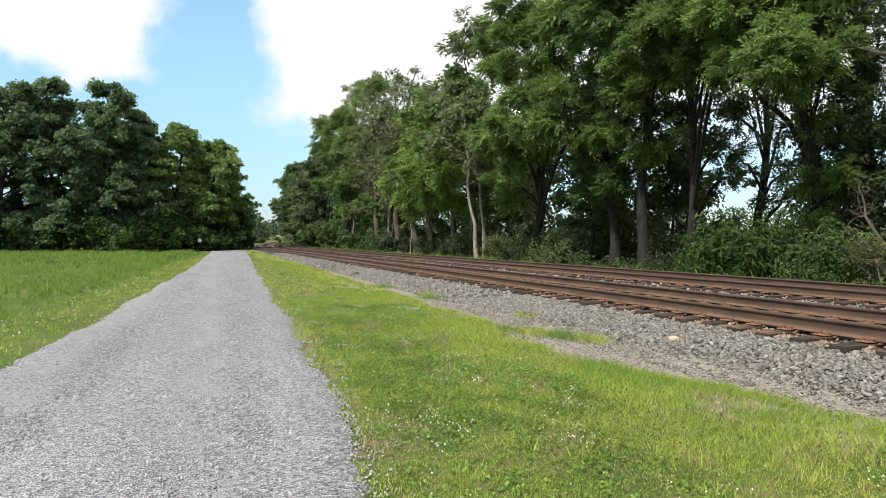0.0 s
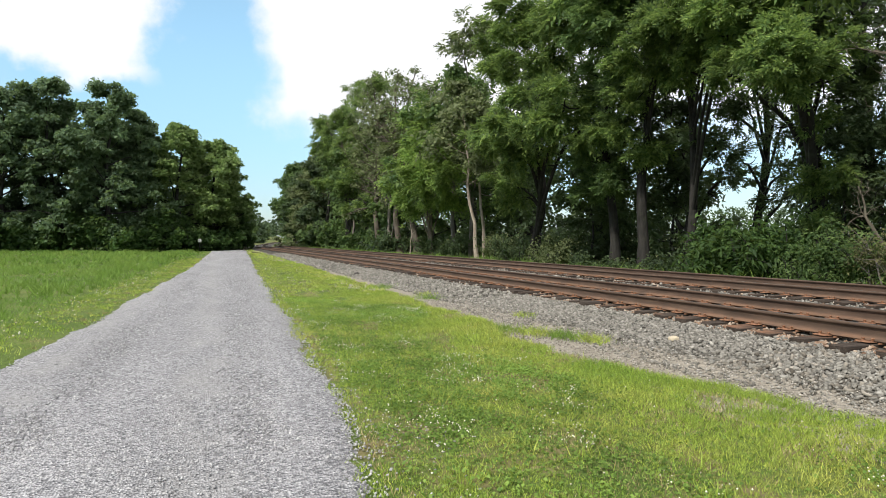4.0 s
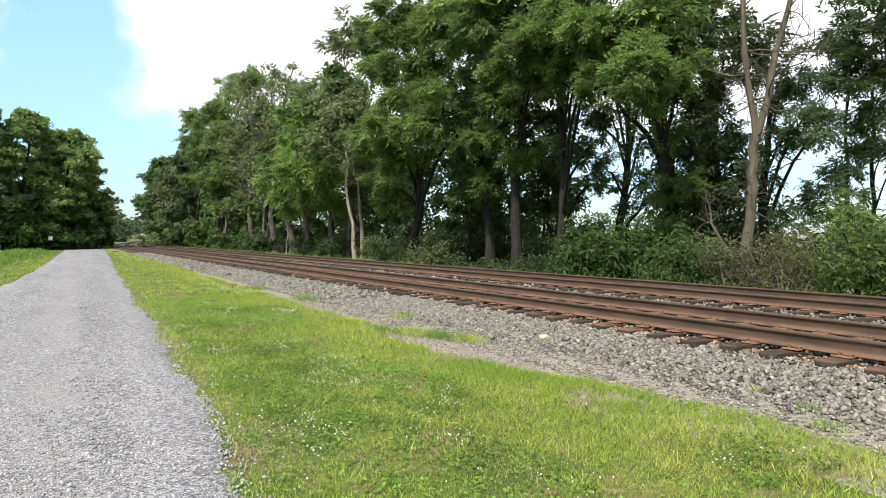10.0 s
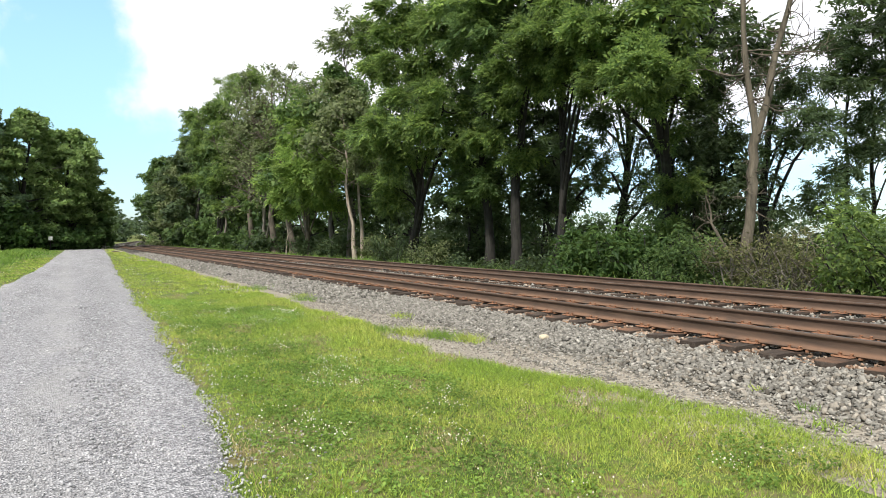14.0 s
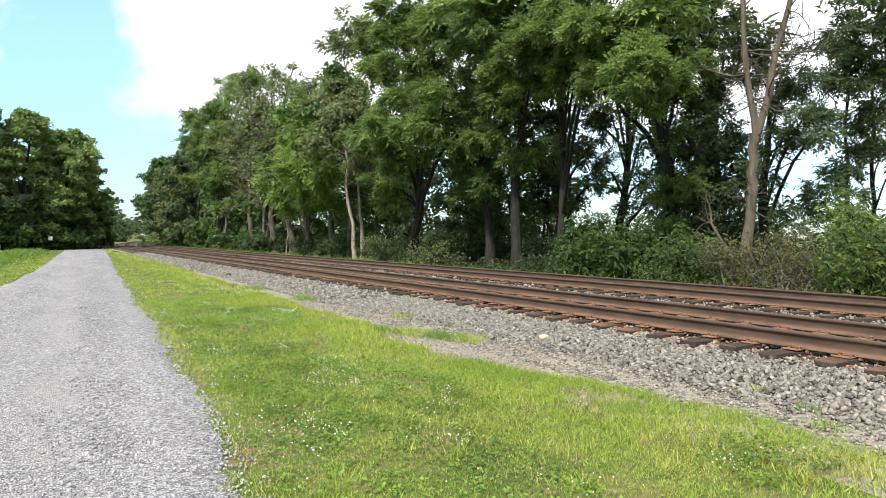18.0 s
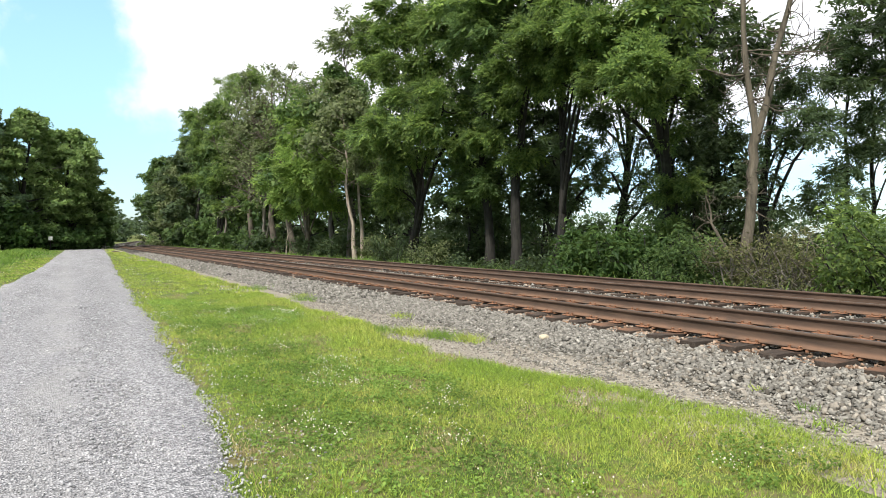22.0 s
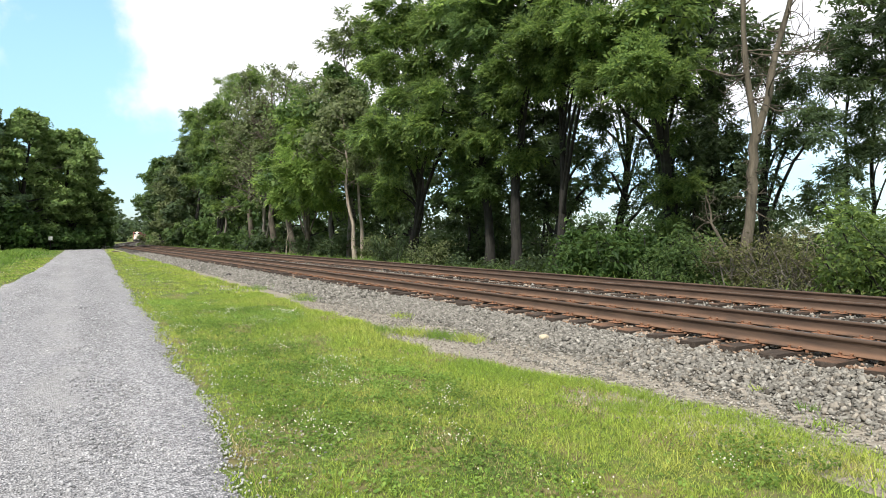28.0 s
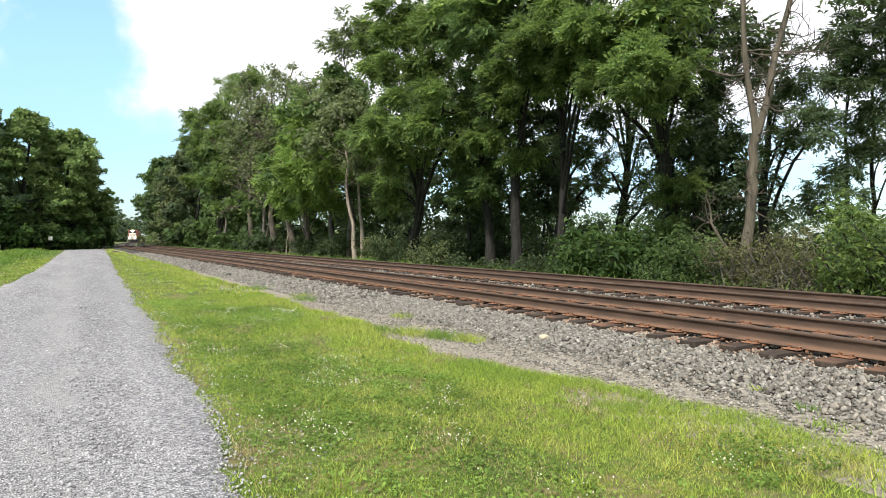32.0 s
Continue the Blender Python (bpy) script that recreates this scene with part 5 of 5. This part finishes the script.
# rank weeds between the far track and the trees
n = 26000
x, y = strew(rng, n, 13.6, 17.6, 4, 120)
keep = rng.random(n) < smoothstep(13.7, 14.6, x)
x, y = x[keep] + bend(y[keep]), y[keep]
keep = rng.random(len(x)) < np.where(y < 34, 0.35, 1.0)
x, y = x[keep], y[keep]
v, f = blade_arrays(rng, x, y, land(x, y) - 0.05, 0.42 * (0.4 + patchy(x, y, 3.0)), 0.045)
tagged(new("tall_weeds", raw_mesh("tall_weeds", v, f, MEADOW)), "rank green weeds along the far edge of the railway", "weeds", kind="stuff")

# clover: leaves low in the turf, white heads over it
x, y = strew(rng, 210000, 0.9, 4.7, 2.4, 17)
lo, hi = road_sides(y)
keep = (x > hi + 0.12) & (x < verge(y) - 0.15) & (rng.random(len(x)) < (cloverish(x, y) + 0.05) * (0.30 + 0.70 * smoothstep(0.38, 0.62, patchy(x * 7.1, y * 5.3, 1.3))))
x, y = x[keep], y[keep]
v, f = leaf_arrays(rng, np.stack([x, y, land(x, y) + rng.uniform(0.010, 0.050, len(x))], -1), 0.026, 1.2, 0.5, 0.85)
tagged(new("clover", raw_mesh("clover", v, f, CLOVER)), "patches of low green clover leaves in the grass", "clover", kind="stuff")


def flower_arrays(rng, x, y, z, size):
    n = len(x)
    o = np.array([[1, 0, 0], [-1, 0, 0], [0, 1, 0], [0, -1, 0], [0, 0, 1.0], [0, 0, -1.0]])
    s = size * rng.uniform(0.6, 1.2, (n, 1, 1))
    v = np.stack([x, y, z], -1)[:, None] + o[None] * s
    tri = np.array([[0, 2, 4], [2, 1, 4], [1, 3, 4], [3, 0, 4], [2, 0, 5], [1, 2, 5], [3, 1, 5], [0, 3, 5]])
    return v.reshape(-1, 3), (np.arange(n)[:, None, None] * 6 + tri[None]).reshape(-1, 3)


sets = []
for n, x0, x1, y0, y1, size in ((13000, 1.0, 4.4, 2.6, 14, 0.0068), (2600, 1.4, 4.0, 12, 40, 0.012), (1800, -4.9, -2.2, 8, 48, 0.015)):
    x, y = strew(rng, n, x0, x1, y0, y1)
    dense = cloverish(x, y) * smoothstep(0.45, 0.80, patchy(x * 3.1, y * 2.3, 0.4)) * smoothstep(0.30, 0.75, patchy(x * 9.1, y * 7.3, 1.4)) if x0 > 0 else np.exp(-((x - road_sides(y)[0] + 0.75) / 0.40) ** 2)
    keep = rng.random(len(x)) < (1.7 if x0 > 0 else 0.5) * dense + 0.012
    x, y = x[keep], y[keep]
    sets.append(flower_arrays(rng, x, y, land(x, y) + rng.uniform(0.04, 0.085, len(x)) + (0.04 if x0 < 0 else 0), size))
v, f = joined(sets)
tagged(new("clover_flowers", raw_mesh("clover_flowers", v, f, BLOSSOM)), "small white clover flowers over the grass", "flowers", kind="stuff")

# loose gravel on the lane and strewn into its verge
sets = []
for n, y0, y1, size in ((24000, 2.6, 6.5, 0.0165), (11000, 6.5, 13, 0.021), (5000, 13, 26, 0.028), (2000, 26, 60, 0.04)):
    x, y = strew(rng, n, -3.0, 1.9, y0, y1)
    lo, hi = road_sides(y)
    inside = (x > lo + 0.1) & (x < hi)
    rut = np.exp(-((x + 0.10) / 0.30) ** 2) + np.exp(-((x + 1.85) / 0.35) ** 2)
    keep = (inside & (rng.random(n) < 1 - 0.8 * rut)) | (rng.random(n) < 0.22 * np.exp(-np.maximum(x - hi, 0) / 0.22) * (x > hi)) | ((rng.random(n) < 0.09) & (np.hypot(x - 1.35, y - 4.6) < 0.5))
    x, y = x[keep], y[keep]
    sets.append(pebble_arrays(rng, np.stack([x, y, land(x, y) + np.where(x < road_sides(y)[1] - 0.18, 0.012, 0.002)], -1), size))
v, f = joined(sets)
tagged(new("loose_gravel", raw_mesh("loose_gravel", v, f, GRAVEL)), "loose light grey gravel strewn over the lane", "gravel", kind="stuff")

# ballast stones: the shoulder, the cribs between the ties, the gap between the tracks
x, y = strew(rng, 15000, 3.9, 5.7, 1.0, 15)
keep = (x > verge(y) - 0.12) & (rng.random(len(x)) < 1 - smoothstep(5.2, 5.7, x))
x, y = x[keep], y[keep]
v, f = pebble_arrays(rng, np.stack([x, y, bed_height(x) + 0.006], -1), 0.020)
part_of("pale_grit", raw_mesh("pale_grit", v, f, GRIT), bed)["kind"] = "stuff"
clean, stained = [], []
for n, x0, x1, y0, y1, size in ((17000, 5.15, 6.85, 1.0, 14, 0.040), (3000, 4.7, 5.7, 1.0, 14, 0.028), (5500, 5.0, 6.75, 14, 30, 0.058), (3500, 4.9, 6.75, 30, 70, 0.08),
                                (4000, 6.7, 9.2, 1.0, 14, 0.046), (3600, 9.8, 11.2, 1.0, 14, 0.046), (1300, 9.2, 13.3, 1.0, 14, 0.048), (3600, 6.7, 11.3, 14, 34, 0.060), (1800, 9.8, 11.2, 14, 45, 0.07)):
    x, y = strew(rng, n, x0, x1, y0, y1)
    if x0 == 5.15:
        keep = rng.random(n) < smoothstep(5.1, 5.75, x)
        x, y, n = x[keep], y[keep], int(keep.sum())
    at = np.stack([x + bend(y), y, bed_height(x) + size * 0.12 + 0.006], -1)
    off = np.abs((x - GAUGE_MID + TRACK_GAP / 2) % TRACK_GAP - TRACK_GAP / 2)
    red = rng.random(n) < 0.85 * np.exp(-(np.maximum(np.abs(off - 0.72) - 0.22, 0) / 0.22) ** 2)
    red &= (x > 6.6) & ((x < 9.2) | (rng.random(n) < 0.3))
    maker, grow_by = (stone_arrays, 1.0) if x0 == 5.15 else (pebble_arrays, 1.1)
    clean.append(maker(rng, at[~red], size * grow_by))
    if red.any():
        stained.append(maker(rng, at[red], size * grow_by))
v, f = joined(clean)
part_of("ballast_stones", raw_mesh("ballast_stones", v, f, STONES), bed)["kind"] = "stuff"
v, f = joined(stained)
part_of("rust_stained_stones", raw_mesh("rust_stained_stones", v, f, RUSTY_STONES), bed)["kind"] = "stuff"

# a pale rock and two dark lumps lying on the ballast, weeds at its foot


def rock(name, label, x, y, z, size, material, seed):
    rng = np.random.default_rng(seed)
    bm = bmesh.new()
    bmesh.ops.create_icosphere(bm, subdivisions=2, radius=1)
    for q in bm.verts:
        q.co = Vector((q.co.x * size[0], q.co.y * size[1], q.co.z * size[2])) * (1 + 0.22 * noise.noise(q.co * 1.7 + Vector((seed, 0, 0))))
    me = bpy.data.meshes.new(name)
    bm.to_mesh(me)
    bm.free()
    me.materials.append(material)
    ob = tagged(new(name, me), label, "rock")
    ob.location = (x, y, z)
    ob.rotation_euler = (0.1, 0.05, rng.uniform(0, 3))
    return ob


PALE_ROCK = plain("pale_limestone", (0.50, 0.43, 0.31), 0.9)
DARK_ROCK = plain("dark_cinder", (0.035, 0.030, 0.028), 0.9)
SAND = plain("pale_sand", (0.62, 0.57, 0.45), 0.95)
rock("rock", "flat pale yellowish limestone lying on the ballast", 5.72, 7.28, 0.10, (0.095, 0.06, 0.04), PALE_ROCK, 3)
rock("rock", "dark lump of rock on the edge of the ballast", 5.45, 26.6, 0.06, (0.11, 0.16, 0.07), DARK_ROCK, 5)
rock("rock", "dark lump of rock on the edge of the ballast", 6.45, 78.6, 0.10, (0.26, 0.4, 0.16), DARK_ROCK, 8)
for k, (x, y) in enumerate(((16.9, 11.3), (17.1, 10.9), (16.8, 10.6))):
    rock("rock", "pale weathered rock half hidden behind the shrubs", x, y, float(land(x, y)) + 0.12, (0.3, 0.25, 0.24), SAND, 20 + k)
rock("sand_heap", "low heap of pale sand at the grass edge", 5.0, 82.0, 0.0, (0.5, 1.6, 0.09), SAND, 9)


def weed(seed, x, y, high, spread, count, material, label):
    rng = np.random.default_rng(seed)
    px, py = x + rng.normal(size=count) * spread, y + rng.normal(size=count) * spread * 1.6
    v, f = blade_arrays(rng, px - x, py - y, np.zeros(count), high, 0.012)
    ob = tagged(new("weed", raw_mesh("weed", v, f, material)), label, "weed", kind="stuff")
    ob.location = (x, y, float(bed_height(x)) + 0.01)
    return ob


for k, (x, y, h, s, c) in enumerate(((4.98, 8.05, 0.10, 0.10, 300), (4.80, 8.55, 0.11, 0.12, 380), (4.55, 9.1, 0.11, 0.13, 380), (4.30, 9.7, 0.10, 0.13, 360), (5.32, 10.9, 0.08, 0.09, 160), (4.95, 15.4, 0.10, 0.16, 260),
                                     (5.10, 16.2, 0.10, 0.12, 180), (5.35, 3.3, 0.06, 0.03, 50), (5.05, 2.95, 0.07, 0.05, 60), (4.8, 19.5, 0.12, 0.2, 260), (5.55, 3.9, 0.05, 0.03, 40))):
    weed(700 + k, x, y, h, s, c, MEADOW if k % 2 else GRASS, "tuft of green grass growing out of the ballast")

# a barn in the fields behind the trees
barn = tagged(new("barn"), "distant low barn with a grey metal roof behind the trees", "barn")
barn.matrix_world = pose(59.0, 46.0, -1.3, 0, 0, 38)
part("wall", block(bmesh.new(), -6, 6, -4, 4, 0, 2.9), plain("barn_boards", (0.42, 0.40, 0.37), 0.85), barn)
gable = bmesh.new()
for y0, y1 in ((-4.4, 0.0), (0.0, 4.4)):
    zs = (2.75, 4.6) if y0 < 0 else (4.6, 2.75)
    c = [gable.verts.new(p) for p in ((-6.4, y0, zs[0]), (6.4, y0, zs[0]), (6.4, y1, zs[1]), (-6.4, y1, zs[1]))]
    gable.faces.new(c)
bmesh.ops.solidify(gable, geom=gable.faces[:], thickness=0.12)
part("roof", gable, plain("grey_sheet_roof", (0.38, 0.40, 0.42), 0.5, 0.3), barn, "grey sheet-metal roof")
part("door", block(bmesh.new(), -1.4, 1.4, -4.06, -4.0, 0, 2.4), plain("barn_door", (0.20, 0.17, 0.15), 0.8), barn)

# the sign at the lane's entry into the wood
sign = tagged(new("road_sign"), "small white sign on a dark post beside the lane", "sign")
sign.location = (-2.1, 103.0, float(land(-2.1, 103.0)) + 0.15)
part("post", block(bmesh.new(), -0.05, 0.05, -0.04, 0.04, -0.4, 1.75, 0.008), BARK, sign)
part("panel", block(bmesh.new(), -0.25, 0.25, -0.065, -0.045, 1.2, 1.70, 0.006), plain("white_sign_paint", (0.72, 0.72, 0.70), 0.5), sign, "plain white sign panel")

# the stones of the shoulder that lie nearest, one by one
SINGLE = []
for k in range(14):
    v, f = stone_arrays(np.random.default_rng(900 + k), np.zeros((1, 3)), 0.048)
    SINGLE.append(raw_mesh("stone", v, f, STONE))
for k in range(300):
    x, y = rng.uniform(5.35, 6.6), rng.uniform(2.6, 6.0)
    ob = part_of("stone", SINGLE[k % 14], bed)
    ob.location = (x, y, float(bed_height(x)) + 0.022)
    ob.rotation_euler = (rng.uniform(0, 6), rng.uniform(0, 6), rng.uniform(0, 6))

# ---- the train ----
TRAIN_RED, TRAIN_CREAM = plain("locomotive_red", (0.30, 0.10, 0.075), 0.45), plain("locomotive_cream", (0.58, 0.51, 0.43), 0.5)
TRAIN_BLACK, TRAIN_GLASS = plain("underframe_black", (0.025, 0.024, 0.023), 0.7), plain("cab_glass", (0.02, 0.025, 0.03), 0.1)
STEEL, CAR_BROWN = plain("wheel_steel", (0.16, 0.14, 0.12), 0.5, 0.7), plain("boxcar_brown", (0.17, 0.065, 0.042), 0.7)
HEADLIGHT = lamp_material("headlight_glow", (1.0, 0.95, 0.86), 30.0)


def bogie(parent, y):
    part("truck_frame", block(bmesh.new(), -1.15, 1.15, y - 1.9, y + 1.9, 0.35, 0.85, 0.06), TRAIN_BLACK, parent)
    for dy in (-1.35, 0.0, 1.35):
        for x in (-0.72, 0.72):
            part("wheel", rod(bmesh.new(), (x - 0.07, y + dy, 0.5), (x + 0.07, y + dy, 0.5), 0.5, 20), STEEL, parent)


def build_locomotive():
    """A hood locomotive; it heads towards -y, its rail level is z = 0."""
    ob = tagged(new("locomotive"), "red and cream diesel locomotive with bright headlights", "locomotive")
    part("underframe", block(bmesh.new(), -1.5, 1.5, 0.4, 20.6, 1.15, 1.45, 0.05), TRAIN_BLACK, ob)
    part("fuel_tank", block(bmesh.new(), -1.4, 1.4, 8.0, 13.0, 0.35, 1.15, 0.18), TRAIN_BLACK, ob)
    part("nose", block(bmesh.new(), -0.85, 0.85, 1.6, 3.6, 1.45, 3.05, 0.16), TRAIN_CREAM, ob, "cream-painted nose")
    part("cab", block(bmesh.new(), -1.5, 1.5, 3.5, 6.0, 1.45, 4.35, 0.18), TRAIN_RED, ob)
    part("cab_front", block(bmesh.new(), -1.15, 1.15, 3.44, 3.51, 1.6, 3.95, 0.03), TRAIN_CREAM, ob, "cream-painted cab front")
    part("hood", block(bmesh.new(), -0.95, 0.95, 5.9, 19.6, 1.45, 4.2, 0.14), TRAIN_RED, ob)
    for x in (-0.72, 0.72):
        part("windscreen", block(bmesh.new(), x - 0.5, x + 0.5, 3.41, 3.46, 3.25, 3.85, 0.02), TRAIN_GLASS, ob)
    for x in (-1.47, 1.47):
        part("side_window", block(bmesh.new(), x - 0.04, x + 0.04, 4.1, 5.5, 3.1, 3.9, 0.02), TRAIN_GLASS, ob)
    part("number_box", block(bmesh.new(), -0.75, 0.75, 3.40, 3.52, 4.02, 4.26, 0.03), TRAIN_CREAM, ob)
    for x in (-0.20, 0.20):
        part("headlight", rod(bmesh.new(), (x, 3.38, 4.14), (x, 3.30, 4.14), 0.16, 16), HEADLIGHT, ob, "glowing round headlight")
    for x in (-0.95, 0.95):
        part("ditch_light", rod(bmesh.new(), (x, 0.44, 1.72), (x, 0.34, 1.72), 0.17, 16), HEADLIGHT, ob, "glowing low ditch light")
        part("ditch_bracket", block(bmesh.new(), x - 0.12, x + 0.12, 0.42, 0.58, 1.44, 1.95, 0.02), TRAIN_BLACK, ob)
        part("handrail", rod(rod(bmesh.new(), (x * 1.5, 0.6, 1.45), (x * 1.5, 0.6, 2.5), 0.03), (x * 1.5, 0.6, 2.5), (x * 1.5, 3.5, 2.5), 0.03), TRAIN_CREAM, ob)
    plow = bmesh.new()
    block(plow, -1.4, 1.4, 0.25, 0.5, 0.12, 0.85, 0.08)
    part("snowplow", plow, TRAIN_BLACK, ob)
    part("front_plate", block(bmesh.new(), -1.45, 1.45, 0.36, 0.5, 0.85, 1.45, 0.04), TRAIN_CREAM, ob, "cream-painted pilot plate")
    part("coupler", block(bmesh.new(), -0.16, 0.16, -0.25, 0.4, 0.78, 1.08, 0.05), TRAIN_BLACK, ob)
    for y in (8.5, 14.5, 17.0):
        part("roof_fan", rod(bmesh.new(), (0, y, 4.18), (0, y, 4.38), 0.6, 18), TRAIN_BLACK, ob)
    bogie(ob, 4.0)
    bogie(ob, 17.0)
    return ob


def build_boxcar():
    ob = tagged(new("boxcar"), "rust-brown freight boxcar of the train", "freight car", "cars of the train")
    part("body", block(bmesh.new(), -1.5, 1.5, 0.5, 15.7, 1.1, 4.5, 0.06), CAR_BROWN, ob)
    part("roof", block(bmesh.new(), -1.55, 1.55, 0.45, 15.75, 4.5, 4.62, 0.03), STEEL, ob)
    for x in (-1.54, 1.54):
        part("door", block(bmesh.new(), x - 0.04, x + 0.04, 6.6, 9.6, 1.25, 4.3, 0.02), TRAIN_RED, ob)
    part("underframe", block(bmesh.new(), -1.3, 1.3, 0.3, 15.9, 0.9, 1.1, 0.02), TRAIN_BLACK, ob)
    bogie(ob, 3.0)
    bogie(ob, 13.2)
    return ob


train = [(build_locomotive(), 0.0)]
car = build_boxcar()
train.append((car, 21.5))
for k in range(1, 5):
    train.append((copy_thing(car, pose(0, 0, 0)), 21.5 + 16.6 * k))

SPEED, FRONT = 18.9, 260.0


def motions():
    """The train runs down the straight beyond the curve, towards the camera."""
    for ob, behind in train:
        rows = []
        for k in range(33):
            y = FRONT + SPEED * (32.0 - k) + behind
            lean = float(bend(y + 6)) - float(bend(y))
            rows.append((float(k), pose(GAUGE_MID + float(bend(y)), y, RAIL_TOP, 0, 0, -math.degrees(math.atan2(lean, 6.0)))))
        walk(ob, rows)


motions()
